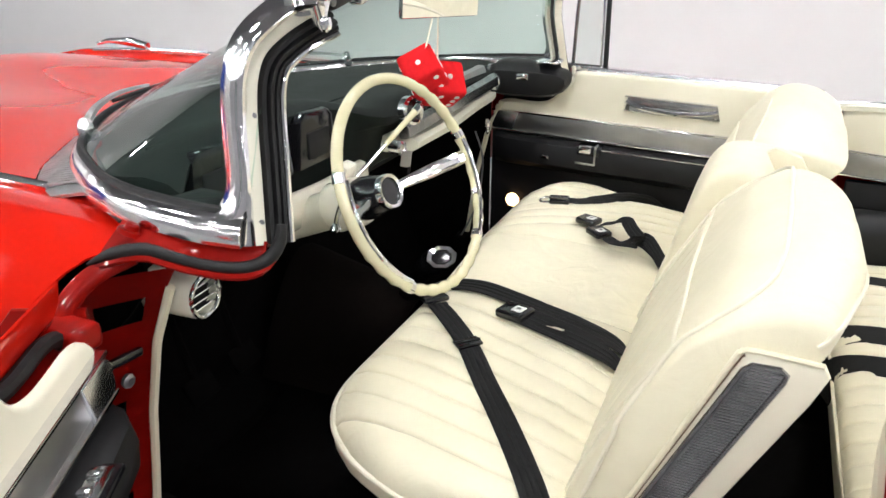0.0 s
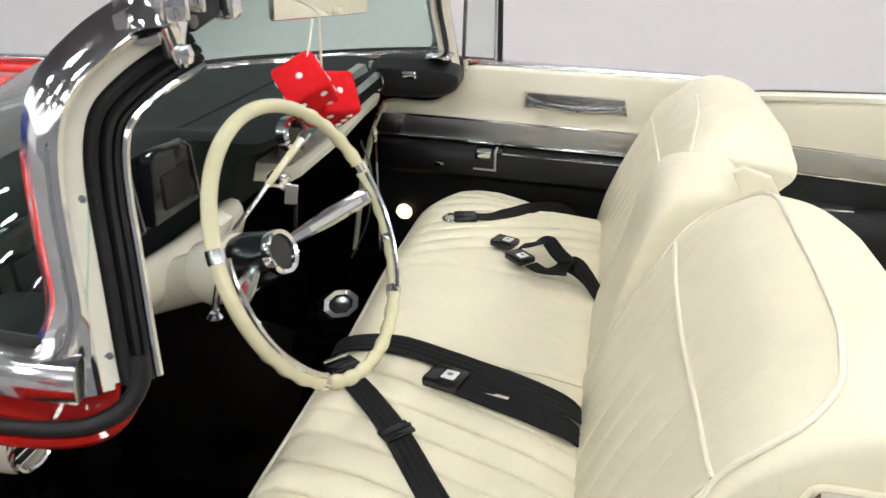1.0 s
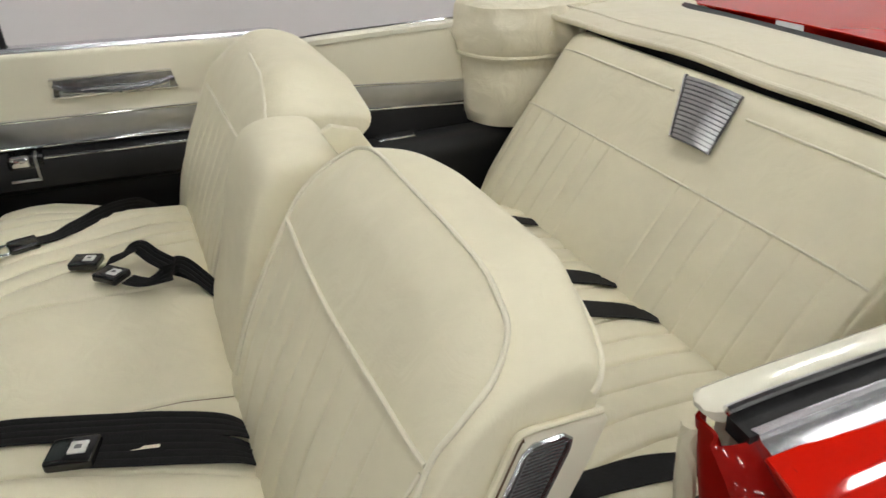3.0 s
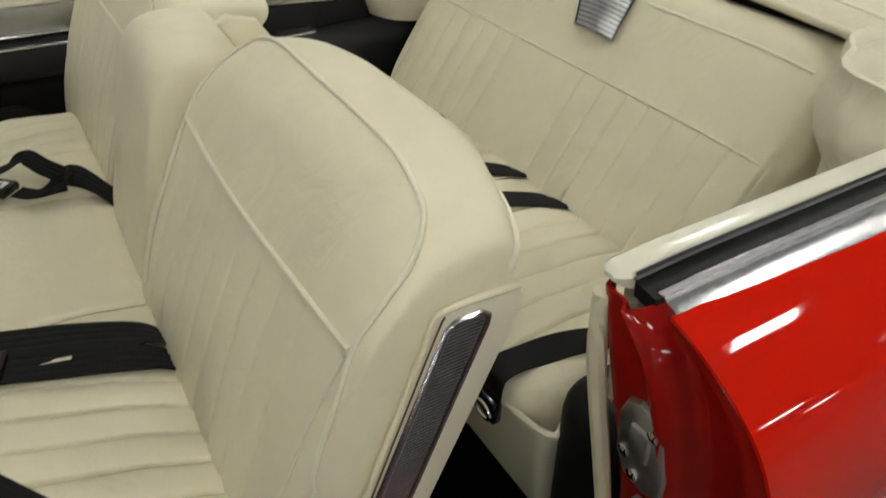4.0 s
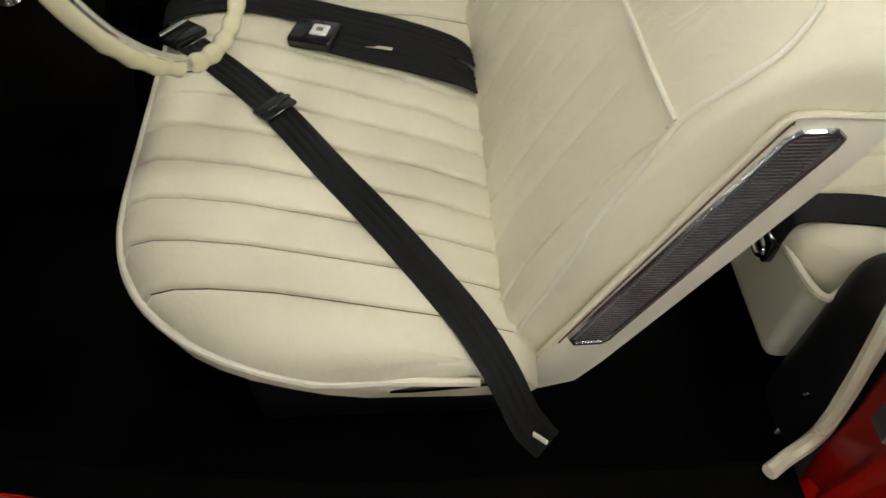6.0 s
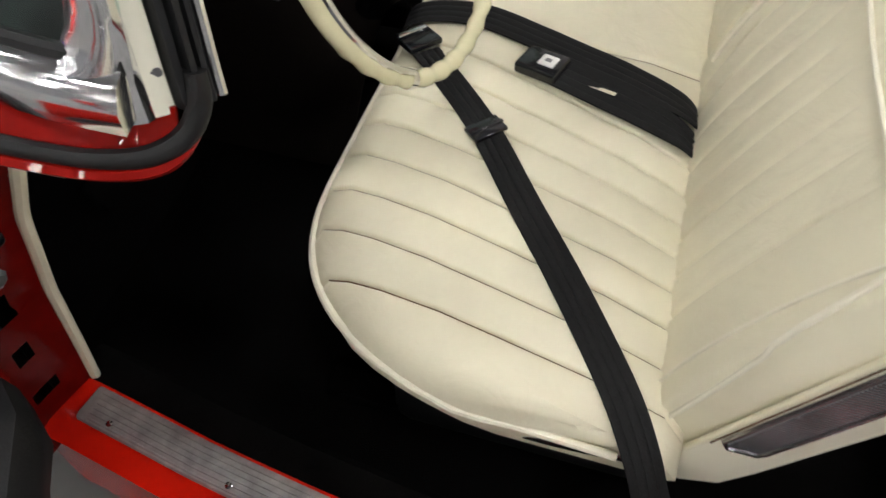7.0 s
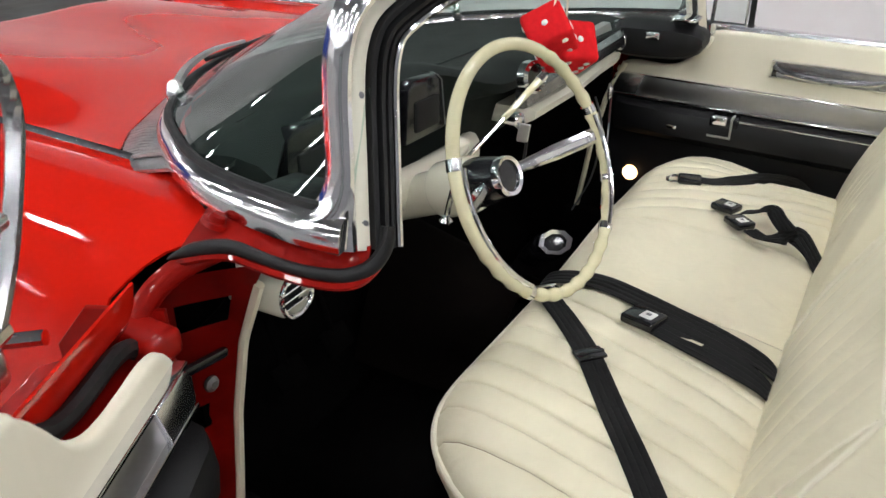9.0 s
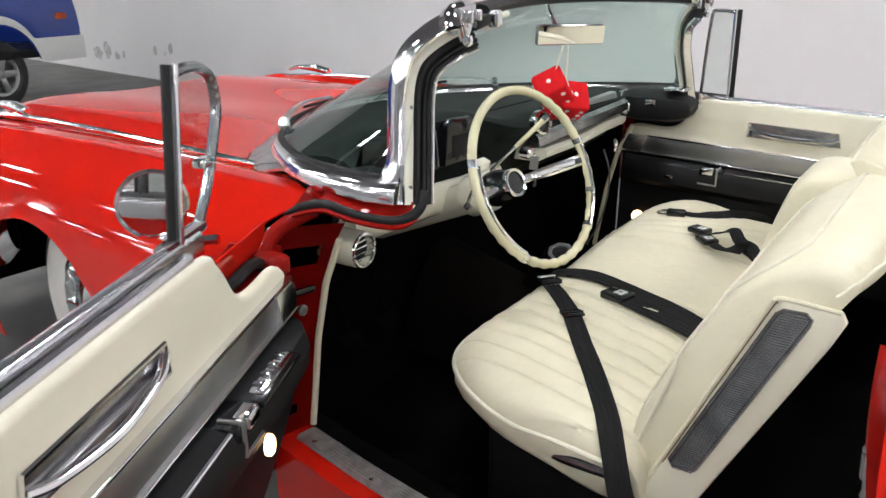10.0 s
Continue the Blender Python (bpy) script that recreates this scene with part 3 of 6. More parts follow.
for s in (-1, 1):
    def along(dx, z, y0=0.42, y1=-0.9):
        return [(s * (sill_line(y0 + (y1 - y0) * i / 24) + dx), y0 + (y1 - y0) * i / 24, z) for i in range(25)]
    part("sill", sweep(along(0, 0.325, 0.345 if s < 0 else 0.27), [(-0.06 * s, -0.16), (-0.06 * s, 0.016), (-0.04 * s, 0.024), (0.05 * s, 0.024), (0.07 * s, 0.01), (0.075 * s, -0.006), (0.066 * s, -0.03), (0.02 * s, -0.07), (0.0, -0.16)]), RED, car, "red painted door sill")
    sp = part("sill_plate", sweep(along(-0.004, 0.352, 0.3, -0.8), [(-0.028, 0), (-0.026, 0.007), (-0.02, 0.01), (0.02, 0.01), (0.026, 0.007), (0.028, 0)]), WORN_ALUMINIUM, car, "scuffed aluminium sill plate")
    for k in range(6):
        part("rib", sweep(along(-0.022 + 0.008 * k, 0.362, 0.285, -0.78), [(-0.002, -0.002), (-0.001, 0.0025), (0.001, 0.0025), (0.002, -0.002)]), WORN_ALUMINIUM, sp)
    for y in (0.25, 0.05, -0.2, -0.45, -0.7):
        part("screw", turned([(0.005, 0), (0.005, 0.0035), (0.002, 0.0045)], 10, Matrix.Translation((s * (sill_line(y) + 0.012), y, 0.361))), CHROME, sp)
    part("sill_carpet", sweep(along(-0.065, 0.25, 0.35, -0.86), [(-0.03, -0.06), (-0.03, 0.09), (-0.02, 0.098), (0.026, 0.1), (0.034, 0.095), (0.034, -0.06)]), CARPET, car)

# rear quarters
for s in (-1, 1):
    def q_f(u, v):
        y = -0.0 - 1.94 * u
        k = v * (len(SIDE) - 1)
        i = min(int(k), len(SIDE) - 2)
        a, b = SIDE[i], SIDE[i + 1]
        x, z = a[0] + (b[0] - a[0]) * (k - i), a[1] + (b[1] - a[1]) * (k - i)
        y -= 0.837 + 0.06 * (1 - smooth(z, 0.4, 0.9))
        return (-s * x, y, z + 0.01 * u * (1 - v))
    part("rear_quarter", sheet(q_f, 30, 35, 0.004), RED, car, "glossy red rear quarter panel", 50)

    def jamb(u, v):
        z = 0.30 + 0.605 * v
        inner = 0.83 - 0.03 * smooth(z, 0.6, 0.93) + 0.02 * (1 - smooth(z, 0.27, 0.42))
        outer = -side_x(z) - 0.007
        step = 0.03 * smooth(u, 0.5, 0.62) - 0.012 * math.exp(-((u - 0.47) / 0.06) ** 2) - 0.014 * math.exp(-((u - 0.88) / 0.06) ** 2)
        return (s * (inner + (outer - inner) * u), -0.827 - step - 0.06 * (1 - smooth(z, 0.4, 0.9)) - 0.02 * (1 - smooth(u, 0.0, 0.12)), z)
    j = part("lock_pillar", sheet(jamb, 30, 30, 0.004), RED_SHADED, car, "red painted lock pillar", 50)
    jm = Matrix.Translation((s * 0.893, -0.84, 0.742)) @ Matrix.Rotation(radians(-4), 4, "X")
    sk = part("striker", plate([(-0.036, -0.02), (-0.034, -0.05), (-0.012, -0.066), (0.02, -0.06), (0.035, -0.03), (0.036, 0.03), (0.028, 0.052), (0.01, 0.062), (-0.014, 0.06), (-0.03, 0.04)], 0.016, 0.006, jm), COWL, j, "worn metal door striker plate", 30)
    part("latch_block", rbox((-0.014, 0.01, -0.012), (0.014, 0.022, 0.034), 0.005, 2, jm), COWL, sk)
    for dx, dz in ((0.004, -0.045), (-0.016, 0.038), (0.02, -0.02)):
        part("screw", turned([(0.008, 0.0), (0.008, 0.004), (0.004, 0.006)], 10, jm @ Matrix.Translation((dx, 0.015, dz)) @ Matrix.Rotation(radians(-90), 4, "X")), CHROME, sk)
    part("data_plate", rbox((-0.016, 0.0, -0.038), (0.016, 0.012, 0.038), 0.002, 1, Matrix.Translation((s * 0.899, -0.856, 0.602)) @ Matrix.Rotation(radians(-6), 4, "X")), COWL, j, "small stamped metal plate")
    part("pillar_welt", sweep(spline([(s * 0.806, -0.826, 0.893), (s * 0.81, -0.828, 0.8), (s * 0.826, -0.854, 0.6), (s * 0.833, -0.874, 0.45), (s * 0.838, -0.87, 0.395), (s * 0.852, -0.84, 0.375), (s * 0.87, -0.81, 0.374)], 8), circle(0.011, 8)), CREAM, car, "cream door opening welt")
    cap = spline([(s * 0.812, -0.825, 0.917), (s * 0.814, -0.92, 0.922), (s * 0.818, -1.2, 0.925), (s * 0.818, -1.6, 0.927), (s * 0.8, -2.2, 0.93)], 8)
    part("quarter_cap", sweep(cap, [(-0.02, -0.01), (-0.022, 0.0), (-0.014, 0.007), (0.004, 0.008), (0.018, 0.003), (0.018, -0.01)], scale=lambda t: min(1, 0.35 + 14 * t)), CREAM_PAINT, car, "cream quarter top cap")
    part("belt_gap", sweep([q + V((s * 0.036, -0.015, -0.006)) for q in cap], [(-0.016, -0.012), (-0.016, 0.006), (0.014, 0.004), (0.014, -0.014)]), RUBBER, car, "black window slot")
    part("cap_bead", sweep([q + V((s * 0.021, -0.012, 0.008)) for q in cap], circle(0.005, 8)), CHROME, car)
    part("belt_moulding", sweep([q + V((s * 0.064, 0, -0.012)) for q in cap[3:]], [(-s * a, b) for a, b in ((-0.024, -0.016), (-0.024, 0.006), (-0.02, 0.012), (-0.01, 0.014), (-0.007, 0.009), (-0.004, 0.008), (0.006, 0.005), (0.02, -0.005), (0.025, -0.014), (0.022, -0.024))]), STAINLESS, car, "stepped chrome belt moulding", 20)
for s in (-1, 1):
    part("side_spear", sweep([(s * 1.046, -0.9 - 0.1 * k, 0.588 - 0.004 * k) for k in range(20)], [(-0.006, -0.03), (-0.01, 0.0), (-0.006, 0.026), (0.006, 0.026), (0.01, 0.0), (0.006, -0.03)]), CHROME, car, "chrome side spear along the quarter")
part("deck", sheet(lambda u, v: (-0.9 + 1.8 * v, -2.08 - 0.86 * u, 0.918 + 0.025 * math.sin(math.pi * v) - 0.05 * smooth(u, 0.7, 1)), 12, 20, 0.004), RED, car, "glossy red rear deck", 50)

part("tail_panel", sheet(lambda u, v: (-0.99 + 1.98 * v, -2.86 - 0.06 * math.sin(math.pi * u), 0.27 + 0.6 * u), 8, 16, 0.004), RED, car, "red tail panel")
part("rear_bumper", sweep(spline([(-1.03, -2.5, 0.5), (-1.02, -2.85, 0.5), (-0.8, -2.99, 0.5), (0, -3.03, 0.5), (0.8, -2.99, 0.5), (1.02, -2.85, 0.5), (1.03, -2.5, 0.5)], 8), circle(0.08, 12, 0.5, 1.2)), CHROME, car, "chrome rear bumper")
wheel(-0.84, -2.0, -1)
wheel(0.84, -2.0, 1)

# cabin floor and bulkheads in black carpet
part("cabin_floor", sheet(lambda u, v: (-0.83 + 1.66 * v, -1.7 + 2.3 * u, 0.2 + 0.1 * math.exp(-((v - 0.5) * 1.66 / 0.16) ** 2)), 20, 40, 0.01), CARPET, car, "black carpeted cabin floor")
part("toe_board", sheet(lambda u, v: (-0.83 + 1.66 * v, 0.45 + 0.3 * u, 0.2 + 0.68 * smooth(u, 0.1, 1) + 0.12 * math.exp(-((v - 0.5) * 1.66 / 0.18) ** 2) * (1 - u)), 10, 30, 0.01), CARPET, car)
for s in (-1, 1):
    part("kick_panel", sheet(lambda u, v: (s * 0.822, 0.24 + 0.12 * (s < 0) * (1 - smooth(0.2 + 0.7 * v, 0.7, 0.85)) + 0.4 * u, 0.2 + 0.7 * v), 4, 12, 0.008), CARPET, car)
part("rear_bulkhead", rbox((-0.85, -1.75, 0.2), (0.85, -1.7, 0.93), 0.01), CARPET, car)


# ---------- doors ----------
def door(s, name):
    """Door in its own frame: x runs rearwards from the panel's front edge, y points into the cabin, z up."""
    L = 1.03
    cut = [(0.32, 0.7), (0.35, 0.45), (0.42, 0.28), (0.47, 0.18), (0.52, 0.09), (0.56, 0.03), (0.6, 0.0), (0.95, 0.0)] if s < 0 else [(0.32, 0.0), (0.6, 0.0), (0.95, 0.0)]
    d = part(name, sheet(lambda u, v: (-0.004 + (lambda c: c + (L + 0.004 - c) * u)(lerp_table(0.3 + 0.63 * v, cut)), -0.2 + 0.16 * smooth(v, 0.55, 1.0), 0.3 + 0.63 * v), 8, 20, 0.004), RED, car)

    def p(n, bm, m, label="", par=d, angle=40):
        return part(n, bm, m, par, label, angle)
    p("door_edge", rbox((L - 0.01, -0.19, 0.32), (L, -0.02, 0.92), 0.004), RED_SHADED)
    p("front_face", plate([(-0.19, 0.6), (-0.19, 0.8), (-0.14, 0.86), (-0.03, 0.86), (-0.03, 0.6)], 0.01, 0.003, pose(-0.05, 0, 0, 0, 0, 90)), RED_SHADED)
    top = [(0.0, 0.802), (0.003, 0.822), (0.012, 0.84), (0.032, 0.853), (0.065, 0.859), (0.105, 0.858), (0.15, 0.858), (0.19, 0.866), (0.222, 0.89), (0.247, 0.928), (0.272, 0.96), (0.305, 0.977), (0.5, 0.98), (0.8, 0.98), (L, 0.98)]
    top = [(q.x, q.z) for q in spline([(a, 0, b) for a, b in top], 4)]
    cols = [(x, z) for i, (x, z) in enumerate(top) if i == 0 or x - top[i - 1][0] > 1e-4]
    p("upper_panel", skin([[V((x, y, zz)) for y, zz in ((-0.016, 0.8), (0.0, 0.8), (0.0, max(0.801, z - 0.014)), (-0.002, max(0.8015, z - 0.006)), (-0.007, max(0.802, z - 0.001)), (-0.016, max(0.8025, z)))] for x, z in cols]), CREAM_SMOOTH, "cream vinyl upper door panel", d, 60)
    p("front_seal", sweep([V((x, -0.045, z + 0.004)) for x, z in top[4:34]], circle(0.012, 8)), RUBBER, "black rubber edge seal")
    p("belt_rail", sweep([(0.32, -0.021, 0.986), (L, -0.021, 0.986)], [(-0.01, -0.012), (-0.01, 0.0), (-0.006, 0.005), (0.004, 0.006), (0.01, -0.002), (0.01, -0.012)]), STAINLESS, "chrome belt rail")
    p("glass_slot", rbox((0.32, -0.055, 0.94), (L, -0.03, 0.968), 0.003), RUBBER, "black window slot")
    p("outer_belt_rail", rbox((0.2, -0.086, 0.94), (L, -0.053, 0.986), 0.01, 3), STAINLESS, "chrome outer belt moulding")
    p("silver_band", rbox((0.055, -0.01, 0.757), (L, 0.012, 0.818), 0.004), BRUSHED, "brushed aluminium band")
    p("band_bead", rbox((0.0, -0.002, 0.816), (L, 0.016, 0.823), 0.002, 1), CHROME)
    p("band_bead", rbox((0.0, -0.002, 0.751), (L, 0.022, 0.758), 0.002, 1), CHROME)
    p("lower_panel", plate([(c, z) for z, c in cut[:-1]] + [(0.0, 0.752), (L, 0.752), (L, 0.32)], 0.028, 0.005, pose(0, -0.02, 0)), BLACK, "black vinyl lower door panel")
    ar = p("armrest", skin([[V((x, y, z)) for y, z in ((0.0, 0.742), (0.03 * k, 0.744), (0.062 * k, 0.734), (0.074 * k, 0.71), (0.068 * k, 0.665), (0.03 * k, 0.64), (0.0, 0.635))] for x, k in ((0.02, 0.5), (0.06, 0.85), (0.2, 1), (0.9, 1), (L - 0.04, 0.8), (L - 0.01, 0.4))]), BLACK, "black padded armrest")
    part("armrest_bead", rbox((0.4, 0.055, 0.735), (L - 0.02, 0.064, 0.741), 0.002, 1), CHROME, ar)
    p("pull_frame", plate([(0.455, 0.872), (0.462, 0.912), (0.738, 0.912), (0.748, 0.872)], 0.006, 0.002, pose(0, 0.0, 0)), DIM_CHROME, "grey recessed handle pocket")
    p("pull_shelf", rbox((0.47, 0.004, 0.873), (0.73, 0.012, 0.885), 0.002, 1), BRUSHED)
    p("pull_bar", sweep(spline([(0.46, 0.008, 0.9), (0.5, 0.018, 0.884), (0.6, 0.028, 0.878), (0.7, 0.018, 0.884), (0.742, 0.008, 0.894)], 8), circle(0.008, 8, 1, 0.8)), CHROME, "chrome pull bar")
    p("pull_rim", sweep([V(q) for q in ((0.454, 0.006, 0.914), (0.739, 0.006, 0.914), (0.75, 0.006, 0.869), (0.452, 0.006, 0.869))], circle(0.004, 6), up=(0, 1, 0), loop=True), CHROME, "chrome pocket rim")
    p("release_plate", rbox((0.32, 0.012, 0.70), (0.40, 0.07, 0.745), 0.004), PLASTIC)
    p("release_handle", rbox((0.325, 0.045, 0.722), (0.37, 0.076, 0.748), 0.007, 3), CHROME, "chrome door release")
    p("release_trim", rbox((0.38, 0.03, 0.69), (0.386, 0.076, 0.75), 0.002), BRUSHED)
    p("release_trim", rbox((0.318, 0.066, 0.686), (0.386, 0.076, 0.692), 0.002), BRUSHED)
    if s < 0:
        sp = p("switch_plate", rbox((0.15, 0.03, 0.732), (0.29, 0.066, 0.741), 0.003, 2), CHROME, "chrome window switch plate")
        for k in range(4):
            part("switch", rbox((0.162 + k * 0.032, 0.038, 0.739), (0.176 + k * 0.032, 0.056, 0.7455), 0.002), DIM_CHROME, sp)
        p("switch_tray", rbox((0.14, 0.006, 0.725), (0.31, 0.076, 0.738), 0.005), PLASTIC, "black switch tray")
    else:
        p("switch", rbox((0.2, 0.06, 0.69), (0.23, 0.082, 0.702), 0.003), CHROME)
    p("courtesy_lamp", turned([(0.022, 0), (0.022, 0.008), (0.016, 0.012), (0.006, 0.014)], 20, pose(0.3 if s < 0 else 0.085, 0.068 if s < 0 else 0.006, 0.65 if s < 0 else 0.5, -90, 0, 0) @ Matrix.Diagonal((0.62 if s < 0 else 1.1, 0.92 if s < 0 else 1.1, 1, 1))), DOORLAMP, "lit amber courtesy lamp")
    p("kick_trim", rbox((0.72, 0.004, 0.325), (L, 0.012, 0.38), 0.003), CARPET)
    p("inner_top", sheet(lambda u, v: (0.012 + 0.25 * u, -0.028 - 0.15 * v, 0.83 + 0.012 * math.sin(math.pi * v) + 0.07 * smooth(u, 0.75, 1.0) - 0.02 * v), 12, 10, 0.004), RED_SHADED, "red painted door end")
    p("band_tip", plate([(0.002, 0.762), (0.003, 0.8), (0.014, 0.816), (0.03, 0.822), (0.1, 0.821), (0.078, 0.757), (0.01, 0.757)], 0.014, 0.003, pose(0, 0.006, 0)), STAINLESS, "chrome end cap of the band")
    if s < 0:
        fr = spline([(0.265, -0.07, 0.985), (0.242, -0.07, 1.1), (0.217, -0.07, 1.225), (0.195, -0.07, 1.242), (0.14, -0.07, 1.24), (0.098, -0.07, 1.222), (0.082, -0.07, 1.19), (0.088, -0.07, 1.145), (0.14, -0.07, 1.048), (0.19, -0.07, 0.985)], 6)
        post, sill = ((0.282, -0.068, 0.96), (0.226, -0.072, 1.255)), ((0.18, -0.07, 0.985), (0.31, -0.07, 0.985))
    else:
        fr = spline([(0.362, -0.034, 0.99), (0.362, -0.034, 1.13), (0.358, -0.034, 1.262), (0.345, -0.034, 1.276), (0.295, -0.034, 1.278), (0.278, -0.034, 1.268), (0.272, -0.034, 1.2), (0.268, -0.034, 1.1), (0.265, -0.034, 0.99)], 6)
        post, sill = ((0.375, -0.032, 0.96), (0.368, -0.036, 1.285)), ((0.25, -0.034, 0.985), (0.385, -0.034, 0.985))
    vw = p("vent_window", tube(fr, 0.0095 if s < 0 else 0.006, 8), DIM_CHROME, "framed vent window")
    part("post", tube(post, 0.008, 8), RUBBER, vw, "dark vent window post")
    part("post_trim", tube([V(q) + V((-0.012, 0.008, 0.0)) for q in post], 0.0055, 8), CHROME, vw)
    part("frame_bottom", tube(sill, 0.012, 8), CHROME, vw, "chrome sill of the vent window")
    if s < 0:
        part("vent_latch", rbox((0.16, -0.066, 1.085), (0.195, -0.044, 1.1), 0.004, 2), CHROME, vw)
    g = bmesh.new()
    g.faces.new([g.verts.new(q) for q in fr])
    pane = part("pane", g, CLEAR, vw)
    pane.visible_shadow = False
    return d


SHEAR = Matrix(((1, 0, 0, 0), (0, 1, 0, 0), (-0.035, 0, 1, 0), (0, 0, 0, 1)))
far = door(1, "passenger_door")
m_far = Matrix(((0, -1, 0, 0.826), (-1, 0, 0, 0.235), (0, 0, 1, 0), (0, 0, 0, 1)))
near = door(-1, "driver_door")
a = radians(64.6)
dx, dy = -math.sin(a), -math.cos(a)
m_near = Matrix(((dx, -dy, 0, -0.976), (dy, dx, 0, 0.193), (0, 0, 1, 0), (0, 0, 0, 1)))
for ob, m in ((far, m_far), (near, m_near)):
    for o in (ob, *ob.children_recursive):
        o.data.transform(m @ SHEAR)
        if m.determinant() < 0:
            o.data.flip_normals()
part("hinge_arm", rbox((-1.01, 0.2, 0.815), (-0.95, 0.29, 0.857), 0.012, 3), RED_SHADED, near, "red painted door hinge arm")
tagged(far, "closed red passenger door with cream and black trim")
tagged(near, "open red driver's door with cream and black trim")
mm = Matrix.Translation((-1.181, 0.292, 1.0)) @ Matrix.Scale(1.04, 4) @ Matrix.Rotation(radians(-25), 4, "Z") @ Matrix.Rotation(radians(90), 4, "X")
dm = part("door_mirror", turned([(0.02, -0.045), (0.045, -0.03), (0.058, -0.01), (0.06, 0.004), (0.055, 0.007), (0.053, 0.005)], 32, mm), CHROME, near, "round chrome door mirror")
part("mirror_face", turned([(0.053, 0.004), (0.053, 0.0055), (0.01, 0.0056)], 32, mm), MIRROR, dm)
part("mirror_stem", tube(spline([(-1.181, 0.31, 0.95), (-1.16, 0.265, 0.93), (-1.12, 0.2, 0.935)], 6), 0.009, 8), CHROME, dm)

# ---------- dashboard ----------
def dash_ring(x):
    w = math.exp(-((x + 0.43) / 0.3) ** 6)
    hood, back = 0.046 * w, 0.085 * w
    yb = min(BASE, key=lambda q: abs(q.x - x) + (0 if q.y > -0.5 else 9)).y - 0.045
    ym = min(0.6, 0.3 + 0.6 * (yb - 0.3))
    yf = max(0.36, min(0.4, 0.27 + 0.4 * (yb - 0.27)))
    return [V((x, y, z)) for y, z in ((yb, 0.93), (yb, 0.985), (max(ym, yf + 0.03), 0.99 + 0.3 * hood), (yf + 0.01, 0.99 + 0.8 * hood), (0.27 + 0.7 * back, 0.996 + hood), (0.215 + back, 0.99 + hood), (0.185 + 1.1 * back, 0.972 + 1.1 * hood), (0.19 + 1.15 * back, 0.952 + hood), (0.235 + 0.8 * back, 0.94), (0.26 + 0.5 * back, 0.9), (0.28 + 0.3 * back, 0.82), (0.36, 0.76), (0.6, 0.72))]


dash = part("dashboard", skin([dash_ring(-0.75 + 1.5 * i / 40) for i in range(41)]), DASH, car, "dark green-black padded dashboard")
part("dash_seam", tube([(-0.66 + 1.32 * i / 30, 0.36, 0.993 + 0.037 * math.exp(-((-0.23 + 1.32 * i / 30) / 0.3) ** 6)) for i in range(31)], 0.003, 6), DASH, dash)
cream_prof = ((0.178, 0.895), (0.165, 0.885), (0.168, 0.868), (0.19, 0.855), (0.32, 0.855), (0.32, 0.9))
part("lower_panel", skin([[V((x, y + 0.02 * k, z + 0.012 * (x > 0.3) * (z > 0.85))) for y, z in cream_prof] for x, k in ((0.045, 1.5), (0.06, 0), (0.15, 0), (0.3, 0), (0.5, 0.2), (0.66, 0.6), (0.71, 1))]), CREAM_PAINT, dash, "cream painted lower dash panel")
part("trim_panel", skin([[V((x, y, z + 0.034 * (x + 0.04))) for y, z in ((0.172, 0.905), (0.16, 0.91), (0.165, 0.935), (0.178, 0.947), (0.19, 0.947), (0.19, 0.905))] for x in (0.0, 0.1, 0.3, 0.5, 0.66)]), DIM_CHROME, dash, "chrome dash trim panel")
part("glovebox_face", skin([[V((x, y, z + 0.03 * (x + 0.04))) for y, z in ((0.188, 0.944), (0.2, 0.976), (0.22, 0.978), (0.22, 0.944))] for x in (0.06, 0.3, 0.63)]), BRUSHED, dash, "silver glove box strip")
part("vent_knob", turned([(0.026, 0), (0.03, 0.008), (0.03, 0.024), (0.018, 0.034)], 20, pose(0.70, 0.2, 0.938, 90, 0, 0)), CHROME, dash, "chrome vent knob")
part("vent_bezel", turned([(0.036, 0), (0.038, 0.01), (0.03, 0.014)], 24, pose(0.69, 0.205, 0.94, 90, 0, 0) @ Matrix.Diagonal((1, 1.5, 1, 1))), CHROME, dash)
ck = part("clock", turned([(0.034, 0), (0.034, 0.02), (0.028, 0.026), (0.024, 0.016)], 28, pose(-0.062, 0.135, 0.995, 82, 0, -18)), CHROME, dash, "chrome-ringed dash clock")
part("dial", turned([(0.024, 0.014), (0.024, 0.0165), (0.004, 0.017)], 24, pose(-0.062, 0.135, 0.995, 82, 0, -18)), PLASTIC, ck)
kl = part("ignition_lock", turned([(0.017, -0.02), (0.017, 0.012), (0.012, 0.016), (0.008, 0.012)], 20, pose(-0.105, 0.14, 0.915, 90, 0, -15)), CHROME, dash, "chrome ignition lock")
part("key", rbox((-0.003, -0.012, -0.03), (0.003, 0.012, 0.01), 0.002, 1, pose(-0.106, 0.118, 0.9, 8, 0, 20)), BRUSHED, kl, "key left in the lock")
part("key_fob", rbox((-0.012, -0.003, -0.05), (0.012, 0.003, 0.0), 0.003, 2, pose(-0.1, 0.114, 0.872, 6, 4, 25)), BLACK, kl, "dark leather key fob")
gb = part("instrument_panel", skin([[V((x, y, z)) for y, z in ((0.285, 0.895), (0.275, 0.9), (0.278, 1.0), (0.29, 1.01), (0.31, 1.01), (0.31, 0.89))] for x in (-0.72, -0.5, -0.3, -0.13)]), PLASTIC, dash, "black instrument panel")
